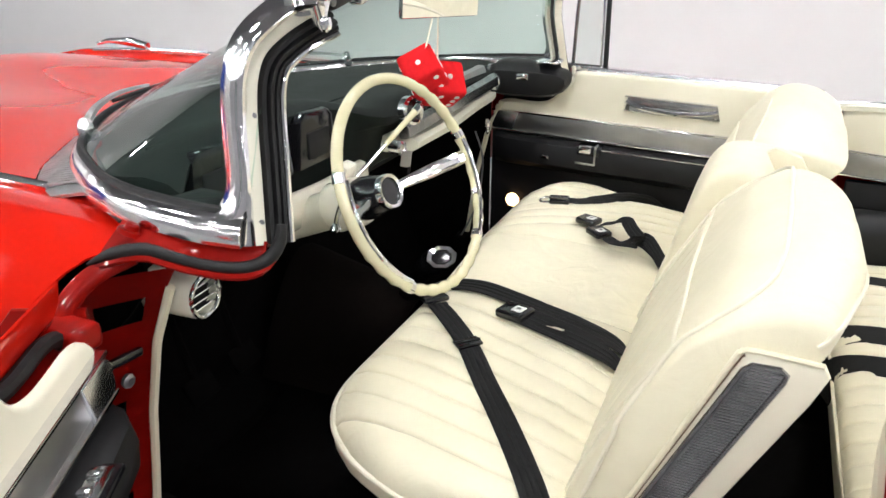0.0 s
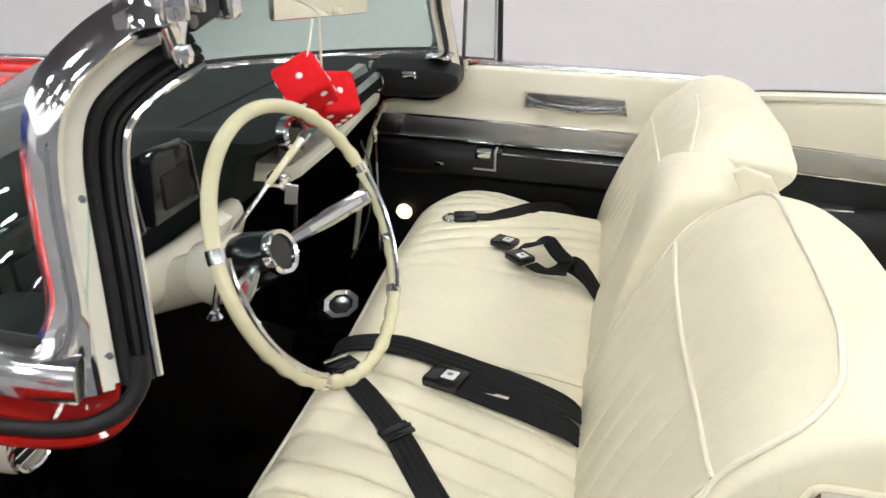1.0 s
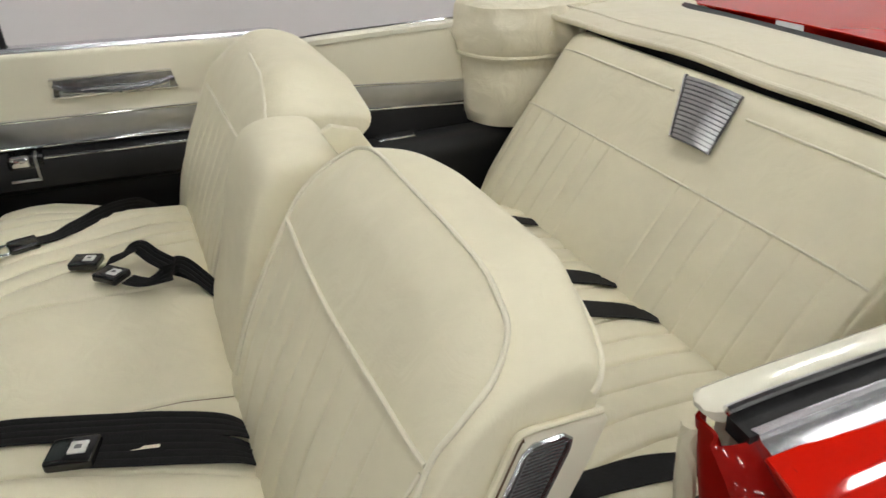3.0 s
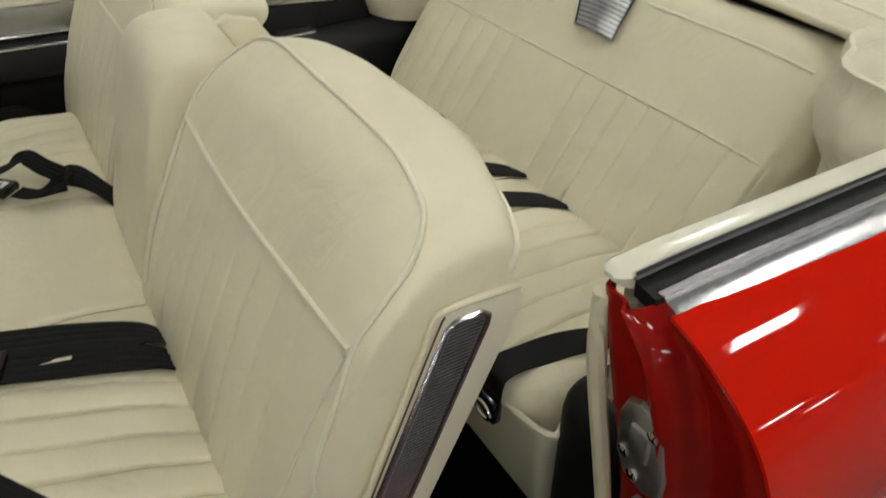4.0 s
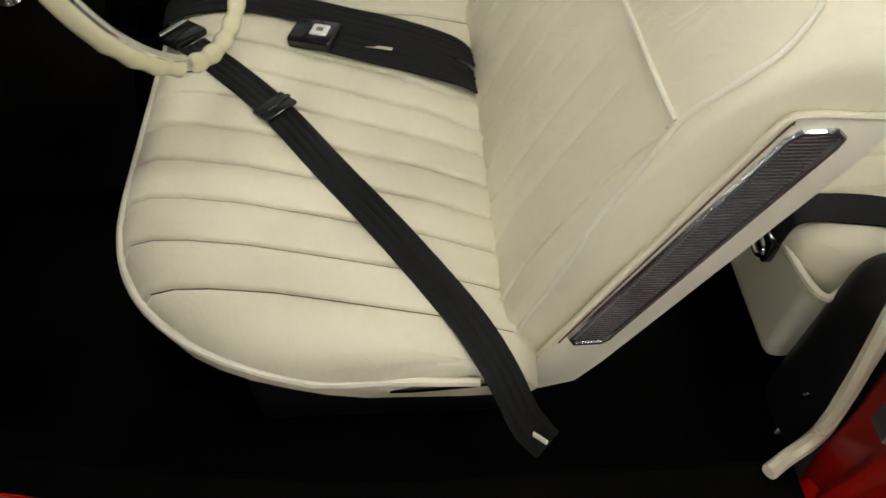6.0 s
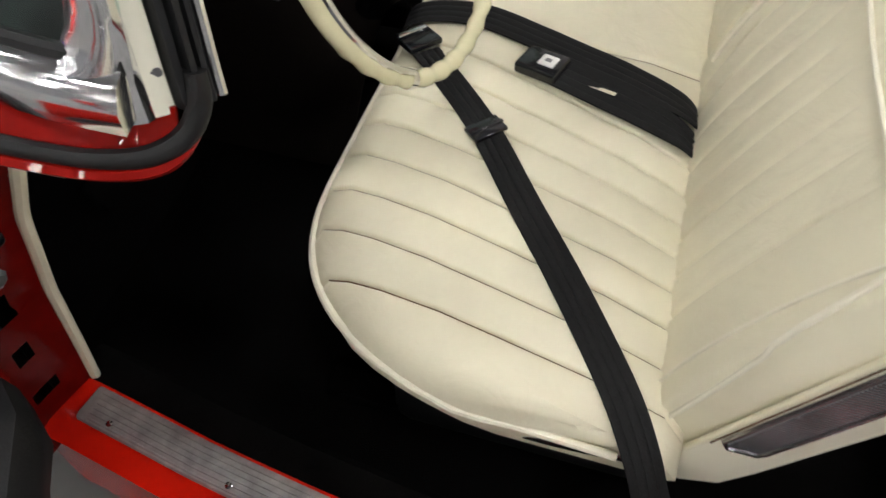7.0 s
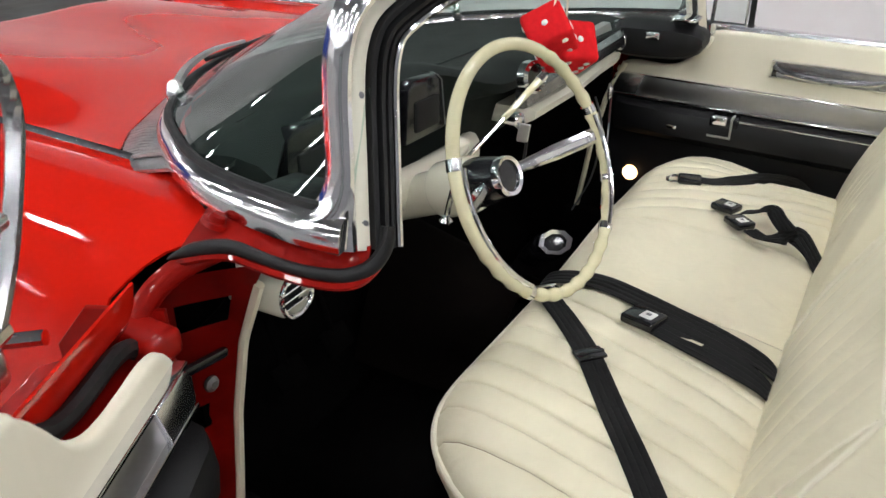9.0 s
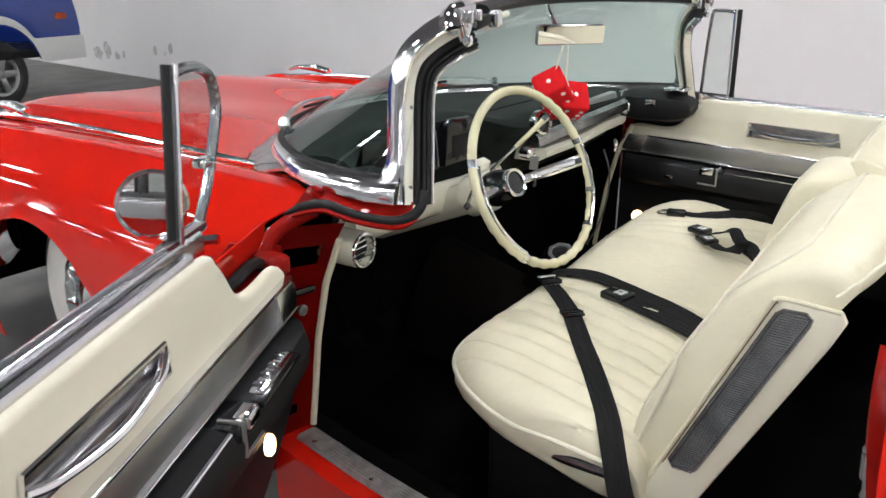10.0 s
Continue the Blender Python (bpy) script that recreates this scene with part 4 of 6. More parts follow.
for x0, x1 in ((-0.68, -0.545), (-0.525, -0.375), (-0.345, -0.2)):
    gd = part("gauge", plate([(x0, 0.908), (x0 + 0.012, 1.012), (x0 + 0.03, 1.026), (x1 - 0.03, 1.026), (x1 - 0.012, 1.012), (x1, 0.908)], 0.03, 0.006, pose(0, 0.252, 0)), PLASTIC, gb, "black gauge housing")
    part("gauge_window", rbox((x0 + 0.03, 0.247, 0.925), (x1 - 0.03, 0.254, 0.985), 0.004, 2), BLACK, gd, "dark gauge window")
    part("gauge_rim", tube([(x1 - 0.004, 0.2505, 0.915), (x1 - 0.016, 0.2505, 1.01), (x1 - 0.032, 0.2505, 1.022)], 0.0014, 6), DULL, gd)
low = [(0.255, 0.868), (0.236, 0.876), (0.222, 0.873), (0.214, 0.86), (0.212, 0.83), (0.222, 0.8), (0.245, 0.785), (0.3, 0.78)]
part("lower_panel", skin([[V((x, y + 0.02 * k, z + 0.008 * (x < -0.3))) for y, z in low] for x, k in ((-0.735, 0.4), (-0.6, 0), (-0.45, 0), (-0.3, 0), (-0.16, 0), (-0.112, 0.3))]), CREAM_PAINT, dash, "cream painted lower dash panel round the column", 60)
for s in (-1, 1):
    pod = [(y if s > 0 else 0.1 + 0.4 * (y + 0.042), k) for y, k in ((0.2, 0.9), (0.17, 1), (0.12, 1), (0.04, 0.97), (0.0, 0.86), (-0.03, 0.6), (-0.042, 0.25))]
    part("dash_pod", skin([[V((s * (0.765 + (x - 0.765) * (0.6 + 0.4 * k)), y, 0.944 + (z - 0.944) * k)) for x, z in ((0.69, 0.975), (0.73, 0.995), (0.79, 1.0), (0.825, 0.99), (0.828, 0.92), (0.815, 0.892), (0.74, 0.886), (0.7, 0.9), (0.685, 0.935))] for y, k in pod]), BLACK, dash, "black padded dash end pod")
    part("pod_switch", rbox((min(s * 0.755, s * 0.735), 0.05, 0.945), (max(s * 0.755, s * 0.735), 0.09, 0.965), 0.004, 2, pose(-s * 0.055, 0.02, 0.005)), CHROME, dash, "chrome window switch")
    if s > 0:
        part("end_rail", sweep(spline([(s * 0.815, 0.2, 0.885), (s * 0.815, 0.02, 0.892), (s * 0.812, -0.04, 0.93), (s * 0.812, -0.045, 0.985)], 6), circle(0.007, 8)), CREAM_PAINT, dash, "cream edge round the pod")
    if s > 0:
        part("defroster_trim", rbox((min(s * 0.7, s * 0.8), -0.02, 1.0), (max(s * 0.7, s * 0.8), 0.05, 1.012), 0.005, 2), CHROME, dash)
part("heater_cable", tube(spline([(0.56, 0.2, 0.8), (0.58, 0.18, 0.7), (0.585, 0.2, 0.55), (0.6, 0.26, 0.42)], 8), 0.003, 8), DULL, dash)
part("vent_handle", turned([(0.018, 0), (0.018, 0.006), (0.01, 0.012)], 16, pose(0.565, 0.165, 0.818, 90, 0, 0) @ Matrix.Diagonal((0.6, 1.4, 1, 1))), CHROME, dash)
dm = pose(-0.75, 0.2, 0.808, 90, 0, 3)
du = part("air_duct", turned([(0.042, -0.09), (0.042, 0.0), (0.038, 0.012), (0.034, 0.012), (0.034, -0.02), (0.01, -0.022)], 28, dm), CREAM_PAINT, car, "cream round air outlet with chrome slats")
part("duct_core", turned([(0.0335, -0.009), (0.0335, -0.006), (0.004, -0.0055)], 28, dm), BLACK, du)
part("ring", tube([dm @ V((0.037 * math.cos(math.pi * i / 14), 0.037 * math.sin(math.pi * i / 14), 0.012)) for i in range(28)], 0.0042, 8, True), CHROME, du)
for k in (-0.02, -0.007, 0.007, 0.02):
    w = math.sqrt(0.034 ** 2 - k * k)
    part("slat", rbox((-w, k - 0.0014, 0.002), (w, k + 0.0014, 0.01), 0.0008, 1, dm), CHROME, du)

# ---------- steering ----------
WC, WR, WT_, WY = V((-0.402, -0.045, 0.936)), 0.207, 0.408, -0.126
AX = V((math.sin(WY), -math.cos(WT_) * math.cos(WY), math.sin(WT_))).normalized()
UX = V((0, 0, 1)).cross(AX) * -1
UX = (UX if UX.x > 0 else -UX).normalized()
UY = AX.cross(UX)
WM = Matrix(((UX.x, UY.x, AX.x, WC.x), (UX.y, UY.y, AX.y, WC.y), (UX.z, UY.z, AX.z, WC.z), (0, 0, 0, 1)))


def on_rim(deg, r=WR, h=0.0):
    return WM @ V((r * math.cos(radians(deg)), r * math.sin(radians(deg)), h))


def rim_r(deg):
    d = (deg % 360)
    return 0.0108 + (0.0013 * math.sin(radians(d * 36)) if 200 < d < 340 or d < 60 or d > 345 else 0.0)


bm = bmesh.new()
rings = []
for i in range(180):
    d = 2 * i
    c = on_rim(d)
    rad = (c - WC).normalized()
    r = rim_r(d)
    rings.append([c + rad * (r * math.cos(t)) + AX * (r * math.sin(t)) for t in [2 * math.pi * k / 12 for k in range(12)]])
sw = part("steering_wheel", skin(rings, loop=True), IVORY, car, "ivory plastic steering wheel with chrome spokes")
hub = part("hub", turned([(0.044, -0.14), (0.045, -0.128), (0.043, -0.108), (0.038, -0.088), (0.033, -0.066)], 32, WM), PLASTIC, sw, "glossy black steering hub")
part("hub_ring", turned([(0.034, -0.086), (0.036, -0.066), (0.034, -0.06), (0.028, -0.062), (0.027, -0.086), (0.01, -0.092)], 32, WM), CHROME, sw, "chrome horn ring cup")
part("hub_cup", turned([(0.0265, -0.081), (0.0265, -0.072), (0.024, -0.076), (0.01, -0.08)], 28, WM), PLASTIC, sw, "black recessed horn button")
for ang in (2, 182):
    c, s_ = math.cos(radians(ang)), math.sin(radians(ang))
    sp = part("spoke", sweep([WM @ V((r * c, r * s_, h)) for r, h in ((0.03, -0.088), (0.06, -0.076), (0.12, -0.044), (0.17, -0.018), (WR, -0.004))], [(-0.015, -0.006), (-0.015, 0.004), (-0.008, 0.009), (0.008, 0.009), (0.015, 0.004), (0.015, -0.006)], up=AX, scale=lambda t: 0.62 + 0.3 * smooth(t, 0.2, 0.5)), CHROME, sw, "chrome spoke")
    part("spoke_inlay", sweep([WM @ V((r * c, r * s_, h + 0.008)) for r, h in ((0.08, -0.066), (0.12, -0.044), (0.175, -0.016))], [(-0.0055, -0.003), (-0.0045, 0.002), (0.0045, 0.002), (0.0055, -0.003)], up=AX), BRUSHED, sw)
for d0, d1 in ((14, 18), (-49, -45), (160, 165), (232, 235), (338, 341)):
    part("rim_clip", tube([on_rim(d0 + (d1 - d0) * t / 3) for t in range(4)], 0.0124, 12, up=AX), CHROME, sw, "chrome rim clip")
part("horn_bead", tube([on_rim(d, WR - 0.006, 0.011) for d in range(-47, 17, 4)], 0.0045, 8, up=AX), CHROME, sw, "chrome horn bead")
part("horn_bead", tube([on_rim(d, WR - 0.006, 0.011) for d in range(164, 234, 4)], 0.0045, 8, up=AX), CHROME, sw, "chrome horn bead")
col = part("steering_column", turned([(0.04, -0.6), (0.041, -0.32), (0.042, -0.222), (0.05, -0.218), (0.053, -0.212), (0.052, -0.15), (0.049, -0.142), (0.03, -0.138)], 36, WM), CREAM_PAINT, car, "cream painted steering column")
part("lever_knob", turned([(0.006, 0), (0.011, 0.006), (0.006, 0.014)], 12, Matrix.Translation((-0.56, 0.04, 0.88))), CHROME, col, "small chrome tilt knob")
part("lever_rod", tube([(-0.505, 0.06, 0.912), (-0.545, 0.045, 0.9), (-0.56, 0.04, 0.886)], 0.005, 8), CHROME, col)
part("column_hole", turned([(0.011, 0), (0.011, 0.003), (0.004, 0.004)], 14, Matrix.Translation((-0.475, 0.055, 0.885)) @ Matrix.Rotation(radians(-70), 4, "Y")), BLACK, col)
la, lb = V((-0.342, 0.119, 0.912)), V((-0.189, 0.055, 1.024))
part("shift_lever", tube([la, la.lerp(lb, 0.5)], 0.0042, 10), CHROME, col, "chrome gear lever")
part("shift_lever_end", tube([la.lerp(lb, 0.48), la.lerp(lb, 0.55), la.lerp(lb, 0.9), lb], 0.0066, 10, scale=lambda t: 0.8 + 0.35 * t), IVORY, col, "ivory gear lever grip")
part("lever_tip", tube([lb, lb + (lb - la).normalized() * 0.016], 0.009, 12), CHROME, col)
part("quadrant", rbox((-0.022, -0.006, -0.012), (0.022, 0.02, 0.016), 0.005, 2, pose(-0.37, 0.12, 0.93, 20, 0, 0)), CREAM_PAINT, col, "cream gear quadrant housing")
# round fitting on the tunnel
fm = pose(0.008, 0.088, 0.59, 50, 0, -34)
ft = part("tunnel_unit", turned([(0.04, -0.1), (0.048, -0.02), (0.05, 0.0), (0.044, 0.012)], 28, fm @ Matrix.Diagonal((1.08, 0.72, 1, 1))), PLASTIC, car, "black unit with a chrome oval ring on the tunnel")
part("ring", turned([(0.04, 0.01), (0.046, 0.014), (0.043, 0.024), (0.03, 0.022), (0.026, 0.012)], 8, fm @ Matrix.Diagonal((1.08, 0.72, 1, 1))), CHROME, ft, "chrome oval ring")
part("lens", turned([(0.034, 0.008), (0.034, 0.014), (0.012, 0.0155)], 24, fm @ Matrix.Diagonal((1.08, 0.72, 1, 1))), PLASTIC, ft)
part("stalk", tube([(0.0, 0.15, 0.52), (0.0, 0.22, 0.36), (0.0, 0.24, 0.26)], 0.03, 12), CARPET, ft)
part("tunnel_hump", sheet(lambda u, v: (-0.24 + 0.48 * v, 0.14 + 0.36 * u, 0.27 + (0.2 + 0.1 * u) * math.sin(math.pi * v) ** 0.8), 10, 20, 0.01), mat("brown_carpet", (0.004, 0.0025, 0.0018), 0.95, bump=0.8, bump_scale=400, vary=0.5, vary_scale=25, spec=0.1), car, "dark brown carpeted tunnel")
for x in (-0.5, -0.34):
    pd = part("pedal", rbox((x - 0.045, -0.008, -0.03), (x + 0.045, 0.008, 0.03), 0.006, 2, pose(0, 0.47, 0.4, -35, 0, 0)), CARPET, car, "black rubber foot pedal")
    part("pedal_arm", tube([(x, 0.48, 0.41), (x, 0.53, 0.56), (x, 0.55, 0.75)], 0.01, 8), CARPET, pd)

# ---------- inside mirror ----------
mp_ = pose(-0.03, 0.066, 1.231, 6, 0, -40)
mr = part("inside_mirror", rbox((-0.098, -0.006, -0.027), (0.098, 0.012, 0.027), 0.009, 3, mp_), CHROME, car, "inside mirror on a chrome stem")
part("mirror_glass", rbox((-0.095, -0.0085, -0.0235), (0.095, -0.006, 0.0235), 0.001, 1, mp_), MIRROR, mr, "silvered mirror glass")
part("stem", tube(spline([(-0.04, 0.1, 1.245), (-0.02, 0.13, 1.275), (0.0, 0.15, 1.305)], 6), 0.006, 8), CHROME, mr)

# wipers
for s in (-1, 1):
    b0 = V((s * 0.535, 0.645, 1.003))
    wp = part("wiper", turned([(0.016, -0.03), (0.018, 0.0), (0.013, 0.02), (0.006, 0.026)], 14, Matrix.Translation(b0)), CHROME, car, "chrome windshield wiper")
    part("arm", sweep(spline([b0 + V((0, 0, 0.01)), (s * 0.45, 0.7, 1.03), (s * 0.33, 0.755, 1.036), (s * 0.2, 0.79, 1.03)], 6), [(-0.008, -0.003), (-0.006, 0.005), (0.006, 0.005), (0.008, -0.003)], scale=lambda t: 1.2 - 0.5 * t), BRUSHED, wp, "steel wiper arm")
    part("blade", tube(spline([(s * 0.36, 0.745, 1.024), (s * 0.1, 0.81, 1.022), (-s * 0.1, 0.825, 1.02)], 6), 0.005, 6), RUBBER, wp)

# ---------- front seat ----------
front = thing("front_seat", "cream vinyl pleated front bench seat with split backrests", "car seat")
PLEATS = [-0.703 + 0.066 * k for k in range(8)] + [0.241 + 0.066 * k for k in range(8)]
SEAMS = [-0.175, 0.17]


def groove(x, lines, w=0.0026, d=0.0075):
    return -d * sum(math.exp(-((x - q) / w) ** 2) for q in lines)


def stations(lo, hi, lines, w=0.0026, extra=30):
    xs = {round(lo + (hi - lo) * i / extra, 4) for i in range(extra + 1)}
    for q in lines:
        if lo < q < hi:
            xs |= {round(q + k, 4) for k in (-2.4 * w, -1.2 * w, -0.5 * w, 0, 0.5 * w, 1.2 * w, 2.4 * w)}
    for k in (0.004, 0.01, 0.02, 0.035):
        xs |= {round(lo + k, 4), round(hi - k, 4)}
    xs = sorted(x for x in xs if lo <= x <= hi)
    return [x for i, x in enumerate(xs) if i == 0 or x - xs[i - 1] > 0.0008]


def puff(x, lines, h=0.0042):
    """Soft crown between neighbouring pleat lines."""
    for a, b in zip(lines, lines[1:]):
        if a <= x <= b and b - a < 0.1:
            return h * math.sin(math.pi * (x - a) / (b - a))
    return 0.0


def slant(x, y):
    """Sideways shift of the pleats: they fan out towards the seat crease."""
    n = -abs(x)
    k = (n + 0.703) / 0.066
    f = min(1.1, max(0.0, -y / 0.44))
    w = smooth(n, -0.808, -0.7) * (1 - smooth(n, -0.24, -0.17))
    return (-1 if x > 0 else 1) * w * ((0.013 + 0.0015 * k) * (1 - f) + (-0.06 - 0.0105 * k) * f)


def cushion_ring(x, half, y_front, y_back, top, lines, depth=0.12, r=0.22):
    e = min(1, max(0.0, (abs(x) - (half - r)) / r))
    c = 1 - math.sqrt(max(0.0, 1 - e ** (3.0 if half > 0.8 else 2.2)))
    yf = y_front - r * 1.05 * c
    if half > 0.8:
        top = top - 0.026 * (1 - smooth(x, -0.15, 0.25))
    t = top - (0.03 if half > 0.8 else 0.075) * c ** 1.5
    g = groove(x, lines) + puff(x, lines)
    lump = 0.004 * noise.noise(V((x * 5, 1.3, 0.2)))
    b = top - depth - 0.02
    pts = [(y_back, b - 0.03), (yf - 0.16, b - 0.03), (yf - 0.12, b - 0.012), (yf - 0.04, b + 0.015), (yf + 0.001, min(t - 0.068, b + 0.055)), (yf, t - 0.044 + 0.3 * g),
           (yf - 0.01, t - 0.028 + g), (yf - 0.04, t - 0.012 + g), (yf - 0.085, t - 0.002 + g), (yf - 0.16, t + 0.004 + g + lump),
           ((yf + y_back) / 2, t + 0.0 + g + lump), (y_back + 0.12, t - 0.008 + g), (y_back + 0.03, t - 0.026 + g), (y_back, t - 0.07)]
    tuck = (0.96, 0.96, 0.97, 0.985, 1.0) if half > 0.8 else ()
    far = smooth(x, 0.42, 0.8) if half > 0.8 else 0.0
    row = []
    for i, (y, z) in enumerate(pts):
        back = smooth(-y, 0.03, 0.42) * far
        row.append(V((x * (tuck[i] if i < len(tuck) else 1) + (slant(x, y) if half > 0.8 and i > 5 else 0) - 0.1 * back, y, max(z, b - 0.03) - (0.06 * back if i > 5 else 0))))
    return row


xs = stations(-0.808, 0.808, PLEATS + SEAMS)
cush = part("cushion", skin([cushion_ring(x, 0.812, 0.028, -0.49, 0.638, sorted(PLEATS + SEAMS), r=0.32) for x in xs]), CREAM, front, "cream vinyl cushion with pleats", 70)
# a thin brown tube along each pleat groove
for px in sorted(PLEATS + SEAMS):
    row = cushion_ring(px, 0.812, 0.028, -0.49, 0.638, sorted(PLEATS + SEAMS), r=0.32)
    part("stitch_line", tube([q + V((0, 0, 0.002)) for q in row[6:13]], 0.0011, 6), BROWN_LINE, front, "thin brown stitched pleat line")
pipe = []
for i in range(61):
    x = -0.806 + 1.612 * i / 60
    q = cushion_ring(x, 0.812, 0.028, -0.49, 0.638, [], r=0.32)
    pipe.append(q[5] + V((0, 0.002, -0.002)))
pipe = [V((pipe[0].x, -0.42, pipe[0].z - 0.01)), V((pipe[0].x, -0.3, pipe[0].z))] + pipe + [V((pipe[-1].x - 0.03, -0.3, pipe[-1].z - 0.03)), V((pipe[-1].x - 0.07, -0.42, pipe[-1].z - 0.06))]
part("cushion_piping", tube(spline(pipe, 2), 0.0055, 8), CREAM_SMOOTH, front, "cream piping along the cushion edge")
part("base_rail", sweep(spline([(-0.785, -0.45, 0.507), (-0.79, -0.3, 0.507), (-0.762, -0.175, 0.505), (-0.66, -0.075, 0.5), (-0.5, -0.03, 0.497), (0.5, -0.03, 0.5), (0.66, -0.075, 0.505), (0.762, -0.175, 0.508), (0.79, -0.3, 0.51), (0.785, -0.45, 0.51)], 8), circle(0.014, 10, 0.5, 1.2)), DIM_CHROME, front, "bright metal rail under the cushion")

DRV = [(-0.44, 0.47), (-0.444, 0.565), (-0.488, 0.7), (-0.568, 0.86), (-0.612, 0.93), (-0.652, 0.975), (-0.7, 1.002), (-0.748, 1.008), (-0.786, 0.99), (-0.788, 0.932), (-0.72, 0.84), (-0.64, 0.7), (-0.556, 0.53), (-0.5, 0.45)]
PAS = [(-0.45, 0.47), (-0.46, 0.565), (-0.5, 0.7), (-0.578, 0.87), (-0.618, 0.945), (-0.655, 0.99), (-0.7, 1.008), (-0.755, 1.002), (-0.803, 0.976), (-0.822, 0.942), (-0.775, 0.85), (-0.67, 0.69), (-0.58, 0.53), (-0.5, 0.45)]
ARM = [(-0.45, 0.47), (-0.458, 0.6), (-0.488, 0.72), (-0.53, 0.88), (-0.555, 0.94), (-0.59, 0.962), (-0.64, 0.964), (-0.69, 0.95), (-0.702, 0.9), (-0.66, 0.82), (-0.57, 0.5), (-0.5, 0.46)]


def back_rest(name, x0, x1, profile, label, lines=(), edge=0.055, soft=0.84, pinch=0.0):
    """profile: (y, z) loop of the side, rounded off towards both ends; pleat lines below z 0.85."""
    cy = sum(q[0] for q in profile) / len(profile)
    cz = sum(q[1] for q in profile) / len(profile)
    loop = spline([(0, y, z) for y, z in profile], 5, True)
    rings = []
    for x in stations(x0, x1, lines, extra=34):
        e = min(x - x0, x1 - x) / edge
        k = 1.0 if e >= 1 else soft + (1 - soft) * math.sqrt(max(0, 1 - (1 - e) ** 2))
        rear_in = 0.028 * smooth((x0 + 0.16 - x) / 0.16, 0, 1) if x0 < -0.5 else 0.0
        if x0 < -0.5:
            rear_in += 0.055 * smooth((x - x1 + 0.26) / 0.26, 0, 1)
        drop = pinch * smooth(abs(2 * (x - x0) / (x1 - x0) - 1), 0.45, 1.0)
        row = []
        for q in loop:
            y, z = cy + (q.y - cy) * (k * 0.6 + 0.4), cz + (q.z - cz) * k
            if q.z > 0.9:
                z -= drop * (q.z - 0.9) / 0.1
            if q.y > cy - 0.02 and 0.5 < q.z < 0.85:
                y += groove(x, lines, 0.003, 0.004) * smooth(q.z, 0.5, 0.6) * (1 - smooth(q.z, 0.8, 0.86))
            y += 0.003 * noise.noise(V((x * 6, q.y * 7, q.z * 7))) + rear_in * smooth(-q.y, 0.66, 0.78) * smooth(q.z, 0.75, 0.9)
            row.append(V((x, y, z)))
        rings.append(row)
    return part(name, skin(rings), CREAM, front, label, 70)


def face_y(profile, z):
    f = [(q[1], q[0]) for q in profile[1:7]]
    return lerp_table(z, f)


def seam(pts, parent, r=0.0032):
    """Piping laid along the cushion's own surface."""
    me = parent.data
    tree = BVHTree.FromPolygons([v.co for v in me.vertices], [f.vertices for f in me.polygons])
    path = []
    for q in spline(pts, 6):
        near, n, _, _ = tree.find_nearest(q)
        path.append(near + n * r * 0.7)
    part("piping", tube(path, r, 8), CREAM_SMOOTH, parent, "cream piped seam")


drv = back_rest("backrest", -0.758, -0.13, DRV, "driver's cream backrest with piped panel", [-0.64 + 0.062 * k for k in range(8)], pinch=0.03)
pas = back_rest("backrest", 0.122, 0.776, PAS, "passenger's cream backrest set more upright", [0.21 + 0.062 * k for k in range(8)], soft=0.9, pinch=0.05)
back_rest("centre_armrest", -0.126, 0.118, ARM, "folded cream centre armrest", edge=0.05, soft=0.82)
o = 0.003
seam([(-0.165, -0.58, 0.88), (-0.3, -0.57, 0.872), (-0.5, -0.568, 0.87), (-0.735, -0.576, 0.876)], drv, 0.0032)
seam([(-0.762, -0.45, 0.53), (-0.76, -0.49, 0.65), (-0.756, -0.52, 0.75), (-0.748, -0.553, 0.83), (-0.739, -0.578, 0.877), (-0.738, -0.615, 0.915), (-0.732, -0.648, 0.95), (-0.703, -0.678, 0.976), (-0.66, -0.69, 0.988), (-0.589, -0.697, 0.998), (-0.4, -0.7, 1.0), (-0.225, -0.7, 0.995), (-0.165, -0.68, 0.96), (-0.15, -0.63, 0.92), (-0.165, -0.58, 0.88), (-0.17, -0.52, 0.76), (-0.175, -0.47, 0.62)], drv, 0.0034)
seam([(-0.726, -0.455, 0.57), (-0.724, -0.5, 0.7), (-0.726, -0.535, 0.79), (-0.733, -0.572, 0.866)], drv, 0.0022)
seam([(-0.775, -0.74, 0.925), (-0.772, -0.765, 0.945), (-0.74, -0.785, 0.955), (-0.6, -0.795, 0.96), (-0.3, -0.795, 0.96), (-0.16, -0.785, 0.94)], drv, 0.003)
seam([(0.16, face_y(PAS, 0.875) + o, 0.875), (0.35, face_y(PAS, 0.87) + o, 0.87), (0.7, face_y(PAS, 0.87) + o, 0.87)], pas)
seam([(0.165, face_y(PAS, 0.6) + o, 0.6), (0.163, face_y(PAS, 0.75) + o, 0.75), (0.16, face_y(PAS, 0.875) + o, 0.875), (0.165, face_y(PAS, 0.93) + o, 0.93), (0.2, -0.6, 0.975), (0.3, -0.625, 1.0), (0.45, -0.635, 1.012)], pas)
part("hinge_cover", plate([(-0.69, 0.935), (-0.655, 0.995), (-0.672, 1.004), (-0.717, 0.99), (-0.745, 0.945)], 0.02, 0.004, pose(-0.13, 0, 0, 0, 0, 0) @ Matrix(((0, 1, 0, 0), (1, 0, 0, 0), (0, 0, 1, 0), (0, 0, 0, 1)))), CREAM, front)
